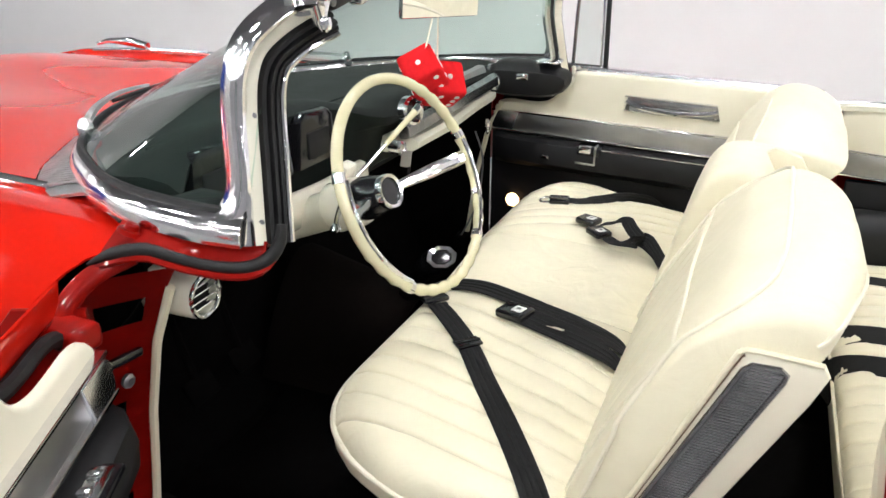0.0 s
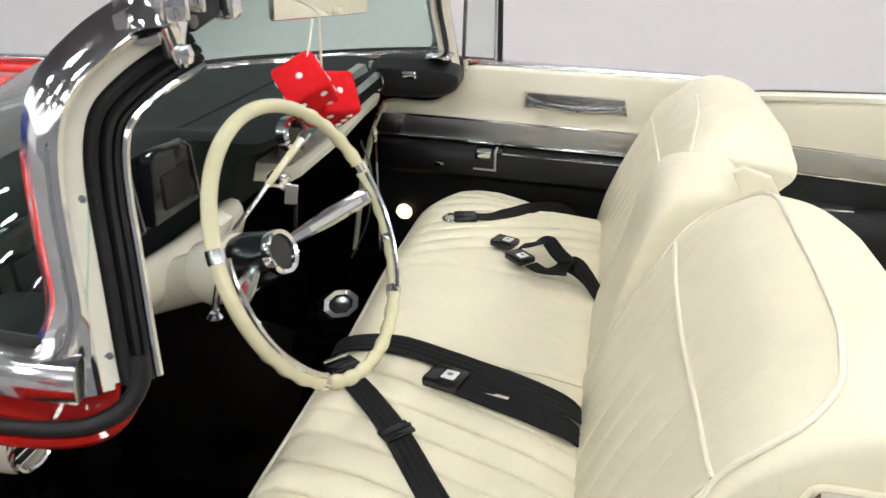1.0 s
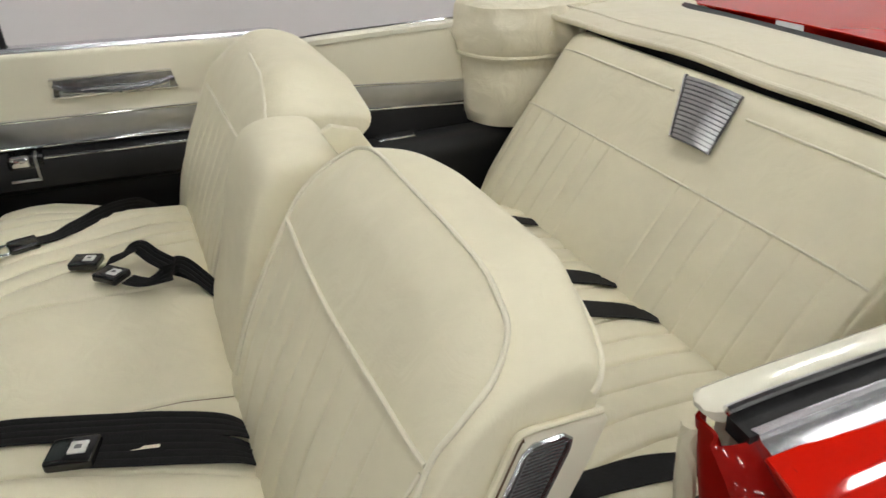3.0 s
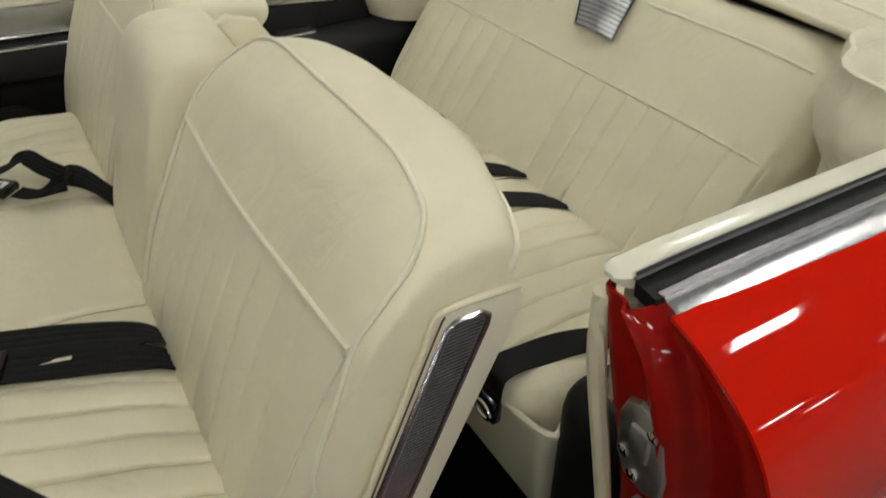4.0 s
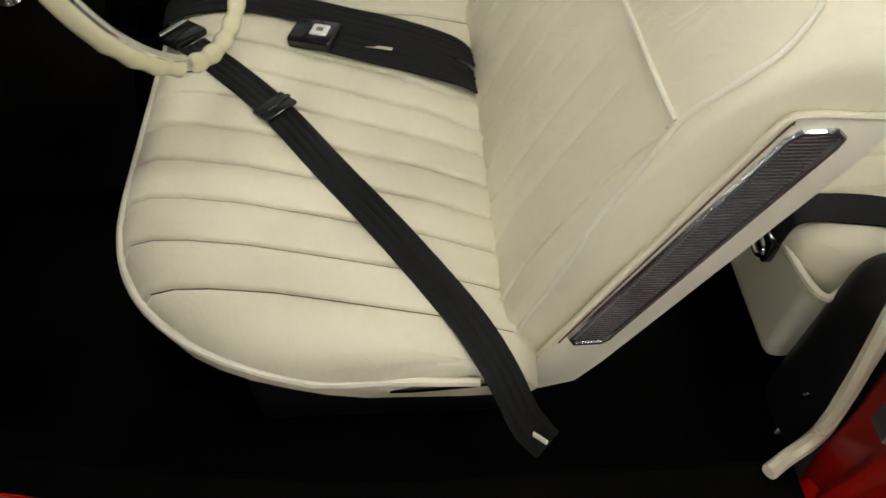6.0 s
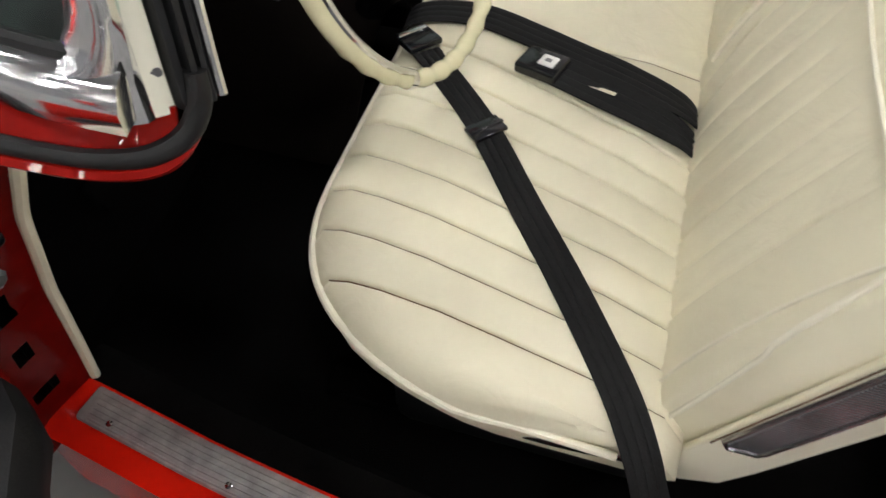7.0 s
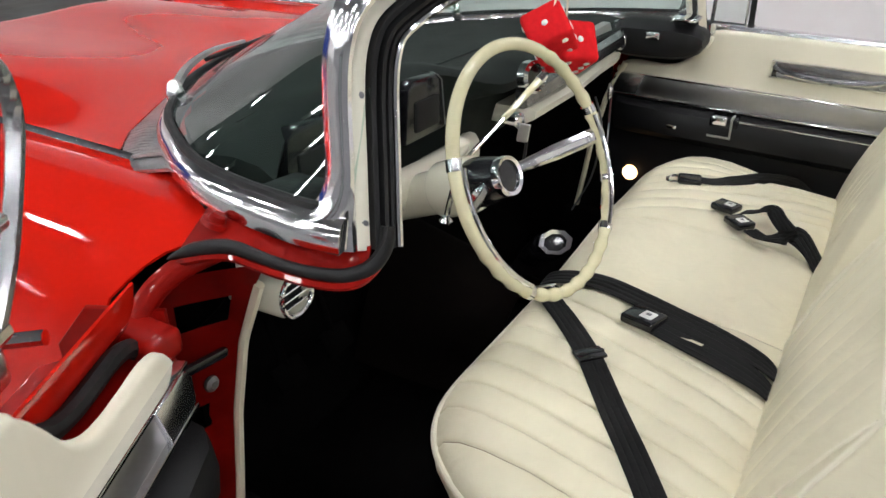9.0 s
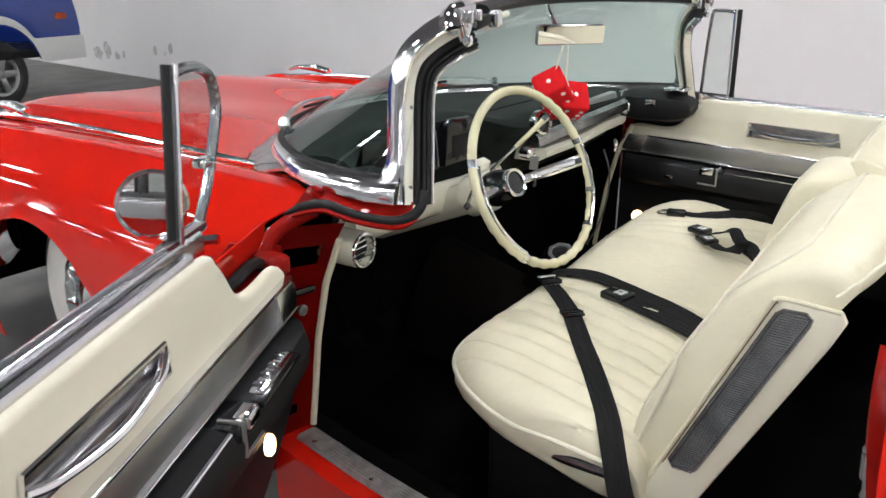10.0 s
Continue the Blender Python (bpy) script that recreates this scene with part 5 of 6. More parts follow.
side = [(-0.478, 0.452), (-0.498, 0.52), (-0.513, 0.556), (-0.583, 0.725), (-0.651, 0.888), (-0.659, 0.901), (-0.674, 0.907), (-0.752, 0.903), (-0.76, 0.888), (-0.744, 0.845), (-0.668, 0.682), (-0.583, 0.5), (-0.555, 0.45), (-0.51, 0.432)]
ins = [(-0.528, 0.565), (-0.664, 0.882), (-0.673, 0.89), (-0.705, 0.891), (-0.713, 0.884), (-0.711, 0.874), (-0.574, 0.562), (-0.567, 0.555), (-0.535, 0.554)]
for s in (-1, 1):
    def sm(off):
        return Matrix(((0, s, 0, s * off), (1, 0, 0, 0), (0, 0, 1, 0), (0, 0, 0, 1)))
    px = 0.75 if s < 0 else 0.768
    tr = part("side_panel", plate(side, 0.016, 0.006, sm(px)), CREAM_SMOOTH, front, "cream seat side panel")
    part("trim_rim", sweep([sm(px + 0.018) @ V((y, 0, z)) for y, z in ins], circle(0.0035, 6), up=(s, 0, 0), loop=True), DIM_CHROME, tr, "bright rim of the seat trim")
    part("trim_insert", plate(ins, 0.004, 0.001, sm(px + 0.014)), DULL, tr, "dark grey ribbed trim insert")
    bm = bmesh.new()
    c0, c1 = V((-0.552, 0.558)), V((-0.691, 0.886))
    for k in range(74):
        t = (k + 0.5) / 74
        y, z = c0.x + (c1.x - c0.x) * t, c0.y + (c1.y - c0.y) * t
        rbox((s * (px + 0.0175) - 0.0015, y - 0.019, z - 0.001), (s * (px + 0.0175) + 0.0015, y + 0.019, z + 0.001), 0, 1, None, bm)
    tagged(part("trim_ribs", bm, DIM_CHROME, tr), kind="stuff")
    part("piping", tube(spline([(s * (px + 0.014), y + 0.001, z) for y, z in side[1:8]], 4), 0.004, 8), CREAM, tr, "worn edge piping")
    part("worn_edge", tube(spline([(s * (px + 0.0175), y - 0.0035, z - 0.002) for y, z in side[2:6]], 4), 0.0011, 6), BROWN_LINE, tr, "brown worn seam")
part("seat_base", rbox((-0.7, -0.5, 0.22), (0.7, -0.1, 0.49), 0.03, 3), BLACK, front, "black seat base")
for x in (-0.66, 0.66):
    part("seat_track", rbox((x - 0.025, -0.5, 0.205), (x + 0.025, 0.02, 0.235), 0.004), CARPET, front, "dark seat track")

# ---------- seat belts ----------
def ribbon(pts, side, width, thick=0.0025, k=8):
    path = spline(pts, k)
    sd = [V(q) for q in side] if isinstance(side, list) else None
    rings = []
    n = len(path)
    for i, q in enumerate(path):
        t = (path[min(i + 1, n - 1)] - path[max(i - 1, 0)]).normalized()
        if sd:
            f = i / (n - 1) * (len(sd) - 1)
            j = min(int(f), len(sd) - 2)
            w = sd[j].lerp(sd[j + 1], f - j)
        else:
            w = V(side)
        w = (w - t * w.dot(t)).normalized()
        u = t.cross(w)
        h = width / 2
        rings.append([q + w * a * h + u * b * thick for a, b in ((-1, 0), (-1, 1), (-0.9, 1.2), (-0.62, 1.3), (-0.5, 0.7), (-0.4, 1.3), (-0.1, 1.3), (0, 0.7), (0.1, 1.3), (0.4, 1.3), (0.5, 0.7), (0.62, 1.3), (0.9, 1.2), (1, 1), (1, 0))])
    return skin(rings)


ctree = BVHTree.FromPolygons([v.co for v in cush.data.vertices], [f.vertices for f in cush.data.polygons])


def lay(pts, lift=0.002, tree=ctree):
    """Drops points on to a seat cushion."""
    out = []
    for x, y, z in pts:
        best = max((h.z for h in (tree.ray_cast(V((x + a, y + b, 1.0)), V((0, 0, -1)))[0] for a, b in ((0, 0), (0.02, 0), (-0.02, 0))) if h), default=z)
        out.append((x, y, best + lift))
    return out


def buckle(m, parent, label="black plastic buckle with a pale square button"):
    b = part("buckle", rbox((-0.028, -0.034, 0.0), (0.028, 0.036, 0.02), 0.006, 3, m), PLASTIC, parent, label)
    part("button", rbox((-0.013, -0.022, 0.019), (0.013, 0.004, 0.022), 0.002, 2, m), WHITE, b, "pale square button")
    part("emblem", rbox((-0.004, -0.014, 0.0218), (0.004, -0.004, 0.0228), 0.0008, 1, m), DULL, b)
    return b


def belt(label):
    return thing("seat_belt", label, "seat belt", group="lap belts")


b1 = belt("long black lap belt lying diagonally over the driver's cushion")
part("webbing", ribbon(lay([(-0.262, -0.028, 0.61), (-0.335, -0.092, 0.614), (-0.42, -0.165, 0.619), (-0.533, -0.244, 0.619), (-0.63, -0.315, 0.616), (-0.72, -0.378, 0.605), (-0.775, -0.415, 0.585)]) + [(-0.818, -0.444, 0.568), (-0.84, -0.47, 0.51), (-0.84, -0.495, 0.455), (-0.834, -0.512, 0.415)], (0.62, -0.78, 0), 0.045), WEB, b1)
part("tag", rbox((-0.004, -0.02, -0.0015), (0.004, 0.02, 0.0015), 0.001, 1, pose(-0.846, -0.486, 0.474, 0, -75, -38)), CREAM_SMOOTH, b1, "pale tag at the end of the strap")
tm = pose(-0.24, -0.008, 0.607, -6, 0, -41)
part("tongue", rbox((-0.03, -0.028, 0.0), (0.03, 0.022, 0.012), 0.004, 2, tm), PLASTIC, b1, "black buckle end")
part("tongue_plate", rbox((-0.027, 0.012, 0.004), (0.027, 0.024, 0.0145), 0.003, 2, tm), CHROME, b1, "chrome tongue plate")
am = pose(-0.42, -0.165, 0.62, 0, 0, -41)
part("adjuster", rbox((-0.027, -0.016, 0.0), (0.027, 0.016, 0.0065), 0.002, 2, am), PLASTIC, b1, "black strap adjuster")
part("adjuster_bar", rbox((-0.028, -0.003, 0.005), (0.028, 0.003, 0.0085), 0.001, 2, am), PLASTIC, b1)
b2 = belt("wide black belt running back into the seat crease")
part("webbing", ribbon([(-0.165, 0.03, 0.5), (-0.16, 0.042, 0.55), (-0.156, 0.03, 0.59)] + lay([(-0.153, -0.02, 0.61), (-0.165, -0.1, 0.616), (-0.198, -0.2, 0.62), (-0.22, -0.27, 0.62), (-0.243, -0.345, 0.614), (-0.272, -0.43, 0.6), (-0.29, -0.475, 0.58)], 0.007), [(1, 0.05, 0.05), (1, 0.08, 0), (1, 0.12, 0), (0.95, 0.35, 0)], 0.058), WEB, b2)
part("fold_stitch", ribbon(lay([(-0.154, -0.03, 0.62), (-0.155, -0.05, 0.62)], 0.003), (1, 0.1, 0), 0.048, 0.004), WEB, b2)
b3 = belt("short black belt with its buckle lying on the driver's cushion")
part("webbing", ribbon(lay([(-0.27, -0.235, 0.63), (-0.285, -0.28, 0.63), (-0.312, -0.36, 0.63), (-0.333, -0.43, 0.6), (-0.346, -0.475, 0.6)], 0.008), (0.95, 0.3, 0.1), 0.056), WEB, b3)
buckle(pose(-0.264, -0.214, 0.617, -3, 0, -18), b3)
part("slot", rbox((-0.004, -0.03, 0.0), (0.003, 0.03, 0.001), 0.0004, 1, pose(-0.287, -0.3, 0.6225, -3, 0, -18)), CREAM, b3)
b4 = belt("black belt with a chrome tongue on the passenger's cushion")
part("webbing", ribbon([(0.443, -0.14, 0.65)] + lay([(0.455, -0.18, 0.65), (0.492, -0.22, 0.65), (0.555, -0.28, 0.64), (0.61, -0.325, 0.6), (0.66, -0.36, 0.58)], 0.005) + [(0.73, -0.4, 0.54), (0.8, -0.45, 0.46)], (0.75, -0.6, 0), 0.034), WEB, b4)
part("tongue", rbox((-0.026, -0.03, 0.0), (0.026, 0.03, 0.016), 0.006, 3, pose(0.438, -0.118, 0.642, 0, 0, 14)), PLASTIC, b4, "black buckle end")
part("tongue_loop", tube([V((0.43, -0.08, 0.647)) + V((0.024 * math.cos(t), 0.018 * math.sin(t), 0)) for t in [2 * math.pi * i / 16 for i in range(16)]], 0.004, 8, True), CHROME, b4, "chrome tongue")
for (x, y), way, lab in (((0.285, -0.243), [(0.268, -0.285, 0.655), (0.26, -0.315, 0.666), (0.268, -0.345, 0.674), (0.228, -0.372, 0.664), (0.187, -0.405, 0.654), (0.16, -0.432, 0.645), (0.15, -0.48, 0.6)], "black belt with buckle curling up beside the armrest"),
                         ((0.206, -0.288), [(0.178, -0.316, 0.652), (0.15, -0.347, 0.653), (0.146, -0.386, 0.664), (0.17, -0.411, 0.668), (0.158, -0.434, 0.655), (0.132, -0.48, 0.6)], "second black belt with buckle on the centre of the cushion")):
    b = belt(lab)
    d = (V(way[0]) - V((x, y, way[0][2]))).normalized()
    sd = V((-d.y, d.x, 0))
    part("webbing", ribbon(way, [sd, sd, sd + V((0, 0, 0.6)), sd + V((0, 0, 0.6)), sd + V((0, 0, 0.3)), sd], 0.034), WEB, b)
    buckle(Matrix.Translation((x, y, 0.647)) @ Matrix.Rotation(math.atan2(-d.x, d.y) + math.pi, 4, "Z") @ Matrix.Scale(0.84, 4), b)

# ---------- rear seat ----------
rear = thing("rear_seat", "cream vinyl pleated rear bench seat with a central speaker", "car seat")
RP = [-0.558 + 0.062 * k for k in range(19)]
RPm = [q for q in RP if abs(q) > 0.1]
rcush = part("cushion", skin([[q + V((0, -0.955, -0.055 - 0.07 * smooth(x, 0.26, 0.55))) for q in cushion_ring(x, 0.68, 0.1, -0.33, 0.638, RP, depth=0.1, r=0.1)] for x in stations(-0.677, 0.677, RP)]), CREAM, rear, "cream pleated rear cushion", 70)
rtree = BVHTree.FromPolygons([v.co for v in rcush.data.vertices], [f.vertices for f in rcush.data.polygons])
part("cushion_apron", rbox((-0.675, -1.2, 0.32), (0.675, -0.885, 0.5), 0.02, 3), CREAM_SMOOTH, rear, "cream apron below the rear cushion")
part("cushion_piping", tube(spline([(-0.67, -1.15, 0.5), (-0.672, -0.95, 0.522), (-0.64, -0.868, 0.524), (0, -0.855, 0.524), (0.64, -0.868, 0.524), (0.672, -0.95, 0.522)], 8), 0.006, 8), CREAM_SMOOTH, rear)
RB = [(-1.22, 0.46), (-1.23, 0.54), (-1.315, 0.67), (-1.415, 0.8), (-1.48, 0.89), (-1.513, 0.922), (-1.555, 0.928), (-1.6, 0.89), (-1.59, 0.7), (-1.4, 0.5)]
loop = spline([(0, y, z) for y, z in RB], 5, True)


def rb_row(x):
    e = min(1, (0.59 - abs(x)) / 0.2)
    rnd = math.sqrt(max(0, 1 - (1 - e) ** 2))
    k = 0.88 + 0.12 * rnd
    row = []
    for q in loop:
        g = groove(x, RPm, 0.003, 0.0035) * (1 - smooth(q.z, 0.74, 0.78)) if q.y > -1.45 else 0
        row.append(V((x, -1.42 + (q.y + 1.42) * k + g * 0.7 - 0.1 * (1 - rnd), 0.7 + (q.z - 0.7) * k + g * 0.7 + 0.003 * noise.noise(V((x * 5, q.y * 5, q.z * 5))))))
    return row


rbk = part("backrest", skin([rb_row(x) for x in stations(-0.59, 0.59, RPm)]), CREAM, rear, "cream rear backrest with pleats", 70)
for z, y, x0, x1 in ((0.765, -1.386, -0.575, 0.575), (0.9, -1.486, -0.55, -0.17), (0.9, -1.486, 0.05, 0.55)):
    seam([(x0 + (x1 - x0) * i / 12, y, z) for i in range(13)], rbk, 0.0028)
GL, GR_ = (V((0.03, -1.507, 0.93)), V((-0.04, -1.425, 0.828))), (V((-0.135, -1.507, 0.93)), V((-0.15, -1.425, 0.828)))
gn = V((0, 0.78, 0.62))
gr = part("speaker_grille", sheet(lambda u, v: GL[0].lerp(GL[1], u).lerp(GR_[0].lerp(GR_[1], u), v) + gn * (0.004 + 0.01 * math.sin(math.pi * v)), 8, 10, 0.006), DULL, rear, "silver slatted speaker grille")
for k in range(14):
    u = (k + 0.4) / 14
    a, b = GL[0].lerp(GL[1], u), GR_[0].lerp(GR_[1], u)
    part("slat", sweep([a.lerp(b, t / 6) + gn * (0.011 + 0.01 * math.sin(math.pi * t / 6)) for t in range(7)], [(-0.003, -0.002), (-0.003, 0.002), (0.003, 0.002), (0.003, -0.002)], up=gn), BRUSHED, gr)
part("grille_edge", tube([GL[0] + gn * 0.012, GL[1] + gn * 0.012], 0.005, 8), CHROME, gr)
for x, lab in ((-0.03, "black rear lap belt coming out of the seat crease"), (-0.17, "second black rear lap belt on the pleats")):
    b = belt(lab)
    part("webbing", ribbon(lay([(x - 0.09, -1.25, 0.53), (x - 0.06, -1.2, 0.56), (x - 0.03, -1.12, 0.578), (x + 0.02, -1.02, 0.588), (x + 0.05, -0.93, 0.588)], 0.003, rtree) + [(x + 0.07, -0.855, 0.55), (x + 0.07, -0.84, 0.48)], (1, 0.4, 0), 0.066), WEB, b)
b = belt("black rear lap belt with a chrome end at the cushion's edge")
part("webbing", ribbon(lay([(-0.66, -1.2, 0.57), (-0.64, -1.1, 0.59), (-0.61, -1.0, 0.598), (-0.588, -0.92, 0.594)], 0.003, rtree) + [(-0.585, -0.86, 0.575), (-0.587, -0.85, 0.535)], [(1, 0.6, 0), (1, 0.4, 0), (1, 0, 0)], 0.05), WEB, b)
part("end_fitting", rbox((-0.026, -0.008, -0.025), (0.026, 0.01, 0.02), 0.005, 2, pose(-0.587, -0.848, 0.515)), PLASTIC, b, "black end fitting")
part("end_ring", tube([V((-0.587, -0.838, 0.505)) + V((0.02 * math.cos(t), 0, 0.014 * math.sin(t))) for t in [2 * math.pi * i / 14 for i in range(14)]], 0.004, 8, True, up=(0, 1, 0)), CHROME, b, "chrome ring")
b = belt("black rear lap belt on the far rear cushion")
part("webbing", ribbon(lay([(0.2, -1.24, 0.53), (0.22, -1.18, 0.567), (0.3, -1.05, 0.585), (0.36, -0.93, 0.588)], 0.003, rtree), (1, 0.3, 0), 0.05), WEB, b)

# ---------- rear quarter trim ----------
for s in (-1, 1):
    fall = Matrix(((1, 0, 0, 0), (0, 1, 0, 0), (0, 0.078, 1, 0.0905), (0, 0, 0, 1)))
    q = part("quarter_trim", rbox((min(s * 0.806, s * 0.83), -1.5, 0.73), (max(s * 0.806, s * 0.83), -0.852, 0.925), 0.006), CREAM_SMOOTH, car, "cream quarter trim panel")
    part("quarter_band", rbox((min(s * 0.8, s * 0.824), -1.5, 0.7), (max(s * 0.8, s * 0.824), -0.858, 0.768), 0.004, 2, fall), BRUSHED, q, "brushed aluminium band")
    part("band_bead", rbox((min(s * 0.797, s * 0.815), -1.5, 0.766), (max(s * 0.797, s * 0.815), -0.858, 0.773), 0.002, 1, fall), CHROME, q)
    part("band_bead", rbox((min(s * 0.795, s * 0.815), -1.5, 0.695), (max(s * 0.795, s * 0.815), -0.858, 0.702), 0.002, 1, fall), CHROME, q)
    part("quarter_lower", rbox((min(s * 0.80, s * 0.83), -1.6, 0.22), (max(s * 0.80, s * 0.83), -0.895, 0.7), 0.006), BLACK, q, "black vinyl lower panel")
    arm = part("quarter_armrest", rbox((min(s * 0.672, s * 0.82), -1.55, 0.25), (max(s * 0.672, s * 0.82), -0.885, 0.63), 0.06, 6), BLACK, q, "black padded rear armrest")
    part("ashtray", rbox((min(s * 0.735, s * 0.79), -1.14, 0.618), (max(s * 0.735, s * 0.79), -1.025, 0.635), 0.004, 2), CHROME, q, "chrome ashtray lid")
for y, z in ((-0.855, 0.45), (-0.86, 0.34)):
    part("screw", turned([(0.006, 0), (0.006, 0.003), (0.003, 0.004)], 10, Matrix.Translation((-0.8, y, z)) @ Matrix.Rotation(radians(90), 4, "Y")), CHROME, car)

# ---------- boot cover over the folded top ----------
boot = thing("top_boot_cover", "cream vinyl boot cover over the folded convertible top", "boot cover")


def boot_f(u, v):
    x = -0.8 + 1.6 * v
    e = smooth(abs(x), 0.6, 0.75)
    y0 = -1.525 - 0.04 * (1 - (x / 0.6) ** 2 if abs(x) < 0.6 else 0) + 0.085 * e
    y = y0 - (0.62 + y0 + 1.475) * u
    z = 0.962 + 0.02 * e + 0.022 * math.sin(math.pi * min(1, u * 1.2)) - 0.05 * u * u + 0.006 * noise.noise(V((x * 4, u * 3, 0)))
    if u < 0.06:
        z -= 0.012 * (1 - u / 0.06)
    return (x, y, z)


part("cover", sheet(boot_f, 30, 60, 0.01), CLOTH, boot, "cream vinyl cover", 60)
part("cover_hem", tube([V(boot_f(0.0, i / 60)) + V((0, 0.002, 0.004)) for i in range(61)], 0.007, 8), CLOTH, boot, "stitched hem")
part("cover_stitch", tube([V(boot_f(0.07, i / 60)) + V((0, 0, 0.011)) for i in range(61)], 0.0025, 6), CLOTH, boot)
part("top_well", rbox((-0.79, -2.05, 0.55), (0.79, -1.62, 0.935), 0.02, 2), BLACK, boot, "black folded top below the cover")
for s in (-1, 1):
    def bag(u, v, s=s):
        # v runs round the front of the bag, u up its side
        bulge = 0.009 * noise.noise(V((v * 5, u * 5, s))) + 0.008 * noise.noise(V((v * 14, u * 11, s))) * smooth(u, 0.55, 0.7) + 0.02 * smooth(u, 0.56, 0.66) + 0.012 * math.exp(-((u - 0.78) / 0.12) ** 2) + 0.006 * math.sin(31 * v + 9 * u) * smooth(u, 0.6, 0.8)
        r = 0.165 + bulge - 0.012 * (1 - smooth(u, 0.0, 0.12))
        cx, cy = 0.765, -1.49
        if v < 0.4:
            t = v / 0.4 * math.pi / 2
            x, y = cx + 0.04 - r * math.sin(t), cy + r * math.cos(t)
        else:
            x, y = cx + 0.04 - r, cy - (v - 0.4) / 0.6 * 0.2
        return (s * x, y, 0.632 + 0.35 * u)
    bg = part("side_bag", sheet(bag, 28, 30, 0.008), CLOTH, boot, "cream side bag of the cover", 60)
    part("bag_lip", tube([V(bag(0.6, i / 30)) + V((-s * 0.004, 0.004, 0)) for i in range(31)], 0.007, 8), CLOTH, bg, "piped lip")
    part("bag_top", sheet(lambda u, v: V(bag(1.0, v)).lerp(V((s * 0.81, -1.35 - 0.25 * v, 1.0)), u) + V((0, 0, 0.018 * math.sin(math.pi * u))), 8, 30, 0.006), CLOTH, bg, "", 60)
    for v in (0.45, 0.75):
        q = V(bag(0.8, v))
        part("snap", turned([(0.008, 0), (0.008, 0.004), (0.004, 0.006)], 12, Matrix.Translation(q + V((-s * 0.004, 0, 0))) @ Matrix.Rotation(radians(-90 * s), 4, "Y")), CREAM_SMOOTH, bg)

# ---------- fuzzy dice ----------
SPOTS = {1: [(0, 0)], 2: [(-1, 1), (1, -1)], 3: [(-1, 1), (0, 0), (1, -1)], 4: [(-1, -1), (-1, 1), (1, -1), (1, 1)], 5: [(-1, -1), (-1, 1), (0, 0), (1, -1), (1, 1)], 6: [(-1, -1), (-1, 0), (-1, 1), (1, -1), (1, 0), (1, 1)]}


def die(m, label, faces, h=0.042):
    ob = thing("fuzzy_dice", label, "fuzzy dice", group="pair of hanging dice")
    body = part("cube", rbox((-h, -h, -h), (h, h, h), 0.01, 3, m), FELT, ob)
    turn = {"+x": (0, 90, 0), "-x": (0, -90, 0), "+y": (-90, 0, 0), "-y": (90, 0, 0), "+z": (0, 0, 0), "-z": (180, 0, 0)}
    for f, n in faces.items():
        fm = m @ pose(0, 0, 0, *turn[f])
        for a, b in SPOTS[n]:
            part("spot", turned([(0.0062, 0), (0.0062, 0.0015), (0.0035, 0.0025)], 12, fm @ Matrix.Translation((a * 0.021, b * 0.021, h))), WHITE, body)
    return ob




def die_pose(at, slant, tip, turn):
    """A die facing the driver's window: slant in its plane, tipped back, turned about the vertical."""
    d = Matrix.Rotation(radians(turn), 3, "Z") @ V((0.9, 0.385, -0.19)).normalized()
    r = d.cross(V((0, 0, 1))).normalized()
    u = r.cross(d)
    p = u * math.cos(radians(slant)) - r * math.sin(radians(slant))
    y = d * math.cos(radians(tip)) - p * math.sin(radians(tip))
    z = d * math.sin(radians(tip)) + p * math.cos(radians(tip))
    x = y.cross(z)
    return Matrix(((x.x, y.x, z.x, at[0]), (x.y, y.y, z.y, at[1]), (x.z, y.z, z.z, at[2]), (0, 0, 0, 1)))


da = die(die_pose((-0.08, 0.085, 1.09), 28, 32, 0), "red plush dice with white spots on a pale cord", {"-x": 3, "-y": 1, "+z": 2, "-z": 4, "+x": 5, "+y": 6})
db = die(die_pose((-0.022, 0.064, 1.055), -8, 22, 30), "red plush dice with white spots hanging slightly lower", {"-x": 2, "-y": 1, "+z": 3, "-z": 6, "+x": 4, "+y": 5})
part("cord", tube([(-0.09, 0.075, 1.14), (-0.05, 0.075, 1.205)], 0.0022, 6), CREAM_SMOOTH, da, "pale hanging cord")
part("cord", tube([(-0.035, 0.07, 1.1), (-0.03, 0.07, 1.205)], 0.0022, 6), CREAM_SMOOTH, db, "pale hanging cord")


# ---------- pickup truck behind ----------
truck = thing("pickup_truck", "blue and white pickup truck parked by the wall", "truck")
TM = Matrix.Translation((2.02, 7.72, G)) @ Matrix.Rotation(radians(15.5), 4, "Z")


def tpart(name, bm, material, parent=None, label=""):
    bm.transform(TM)
    return part(name, bm, material, parent or truck, label)


def bed(u, v):
    # x along the side, tail at +x; wheel arch cut from the lower edge
    x = -1.6 + 2.74 * u
    low = 0.48
    if abs(x) < 0.53:
        low = max(low, 0.36 + math.sqrt(0.281 - x * x))
    return (x - 0.05 * v * (u > 0.95), -0.05 * math.sin(math.pi * v), low + (1.2 - low) * v)


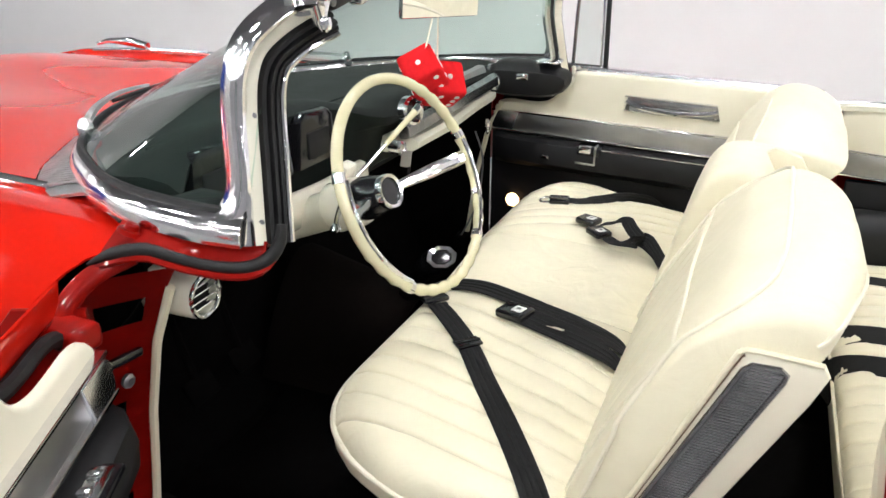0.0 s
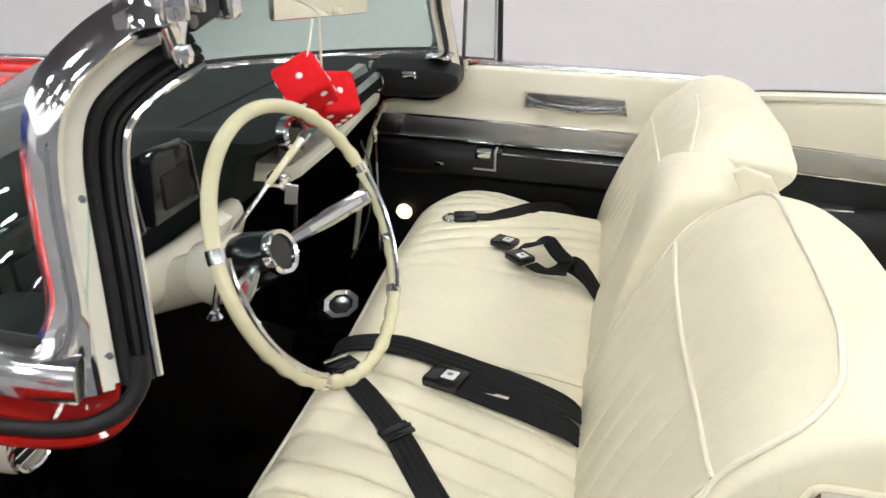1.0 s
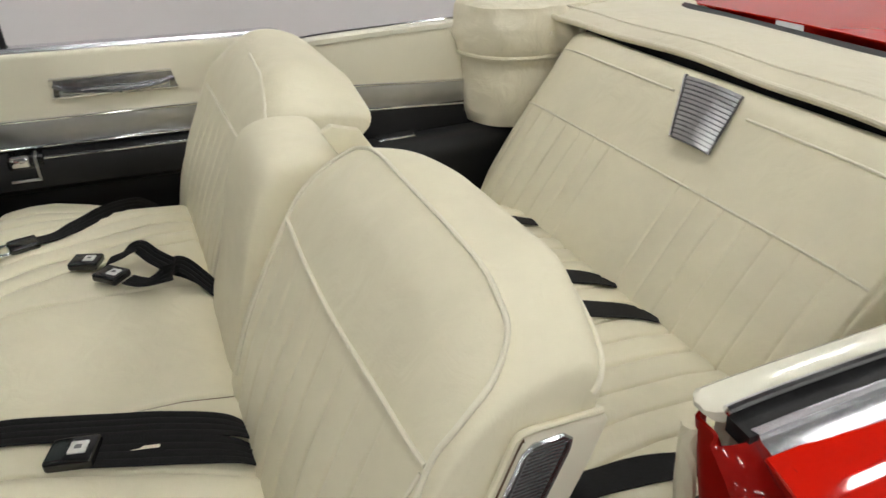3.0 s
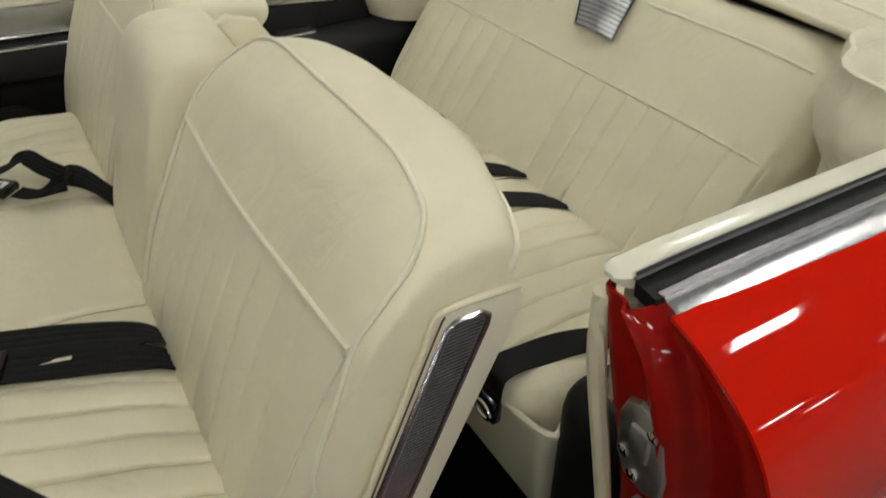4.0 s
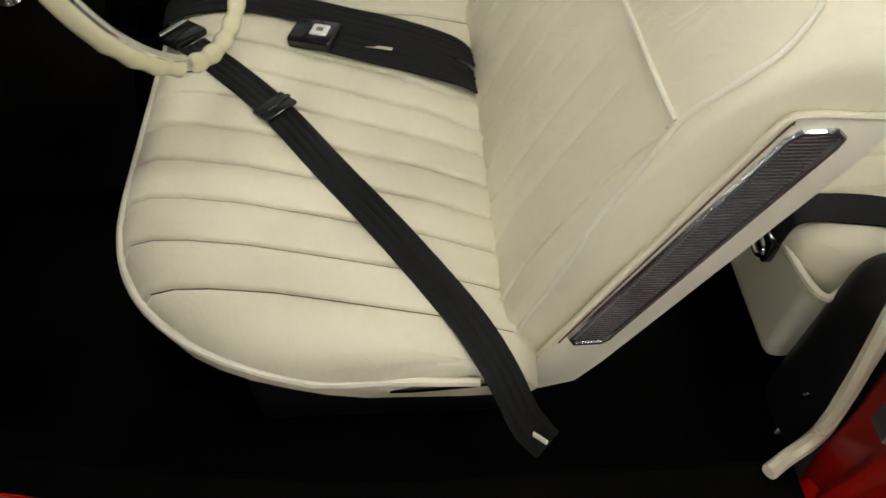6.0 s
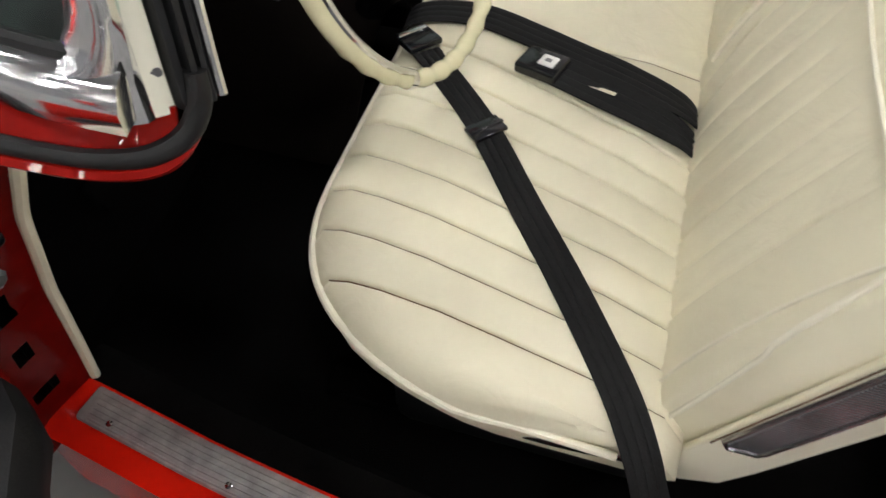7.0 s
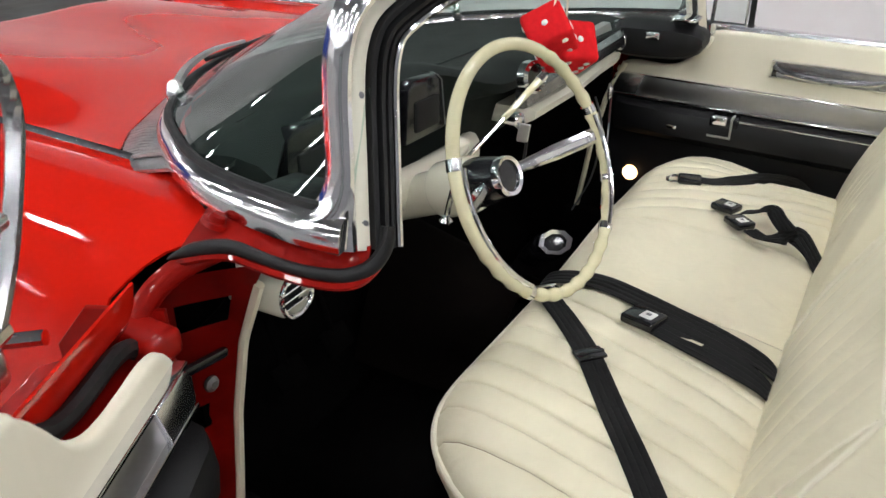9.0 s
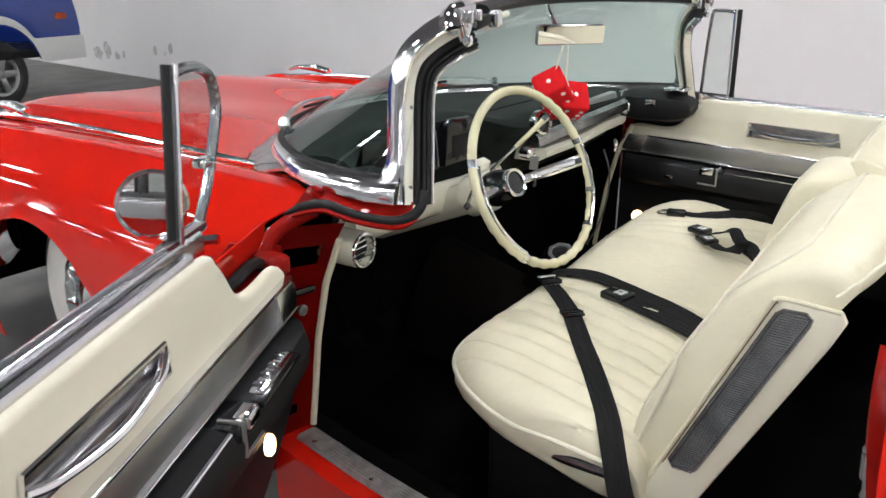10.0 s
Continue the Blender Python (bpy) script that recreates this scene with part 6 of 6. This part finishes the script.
tpart("bed_side", sheet(bed, 46, 12, 0.01), BLUE, None, "blue bed side panel")
tpart("lower_side", sheet(lambda u, v: (-1.6 + 2.75 * u, -0.055 - 0.01 * math.sin(math.pi * v), (lambda low: low + (max(0.71, low + 0.085) - low) * v)(max(0.45, 0.36 + math.sqrt(0.27 - (-1.6 + 2.75 * u) ** 2)) if abs(-1.6 + 2.75 * u) < 0.519 else 0.45)), 92, 6, 0.012), WHITE, None, "white lower side panel")
tpart("bed_rail", rbox((-1.6, -0.06, 1.19), (1.1, 0.04, 1.31), 0.02, 3), WHITE, None, "white bed rail")
tpart("bed_far", rbox((-1.6, 1.5, 0.45), (1.1, 1.55, 1.25), 0.02), BLUE)
tpart("tailgate", rbox((1.05, -0.02, 0.6), (1.1, 1.52, 1.22), 0.02), BLUE)
tpart("bed_floor", rbox((-1.6, 0.0, 0.5), (1.08, 1.52, 0.6), 0.02), BLACK)
tpart("rear_bumper", rbox((1.08, 0.08, 0.48), (1.17, 1.45, 0.6), 0.03, 3), WHITE, None, "white rear bumper")
tpart("side_marker", rbox((0.78, -0.07, 0.9), (0.93, -0.04, 0.97), 0.01, 2), mat("amber_lens", (0.5, 0.08, 0.02), 0.2), None, "amber side marker")
tpart("cab", rbox((-3.0, 0.0, 0.5), (-1.65, 1.52, 1.8), 0.12, 4), BLUE, None, "blue cab")
for x, y in ((0.0, 0.06), (0.0, 1.46), (-2.4, 0.06), (-2.4, 1.46)):
    wm = Matrix.Translation((x, y, 0.36)) @ Matrix.Rotation(radians(90), 4, "X")
    w = tpart("truck_wheel", turned([(0.22, 0.03), (0.26, 0.06), (0.33, 0.06), (0.36, 0.03), (0.365, -0.08), (0.34, -0.16), (0.2, -0.16)], 40, wm), TYRE, None, "black tyre on an alloy wheel")
    rim = turned([(0.23, 0.03), (0.225, 0.055), (0.2, 0.045), (0.18, 0.01), (0.06, 0.03), (0.03, 0.05)], 32, wm)
    for k in range(5):
        rbox((0.04, -0.035, 0.02), (0.2, 0.035, 0.055), 0.01, 2, wm @ Matrix.Rotation(2 * math.pi * k / 5, 4, "Z"), rim)
    tpart("rim", rim, BRUSHED, w, "five-spoke alloy rim")
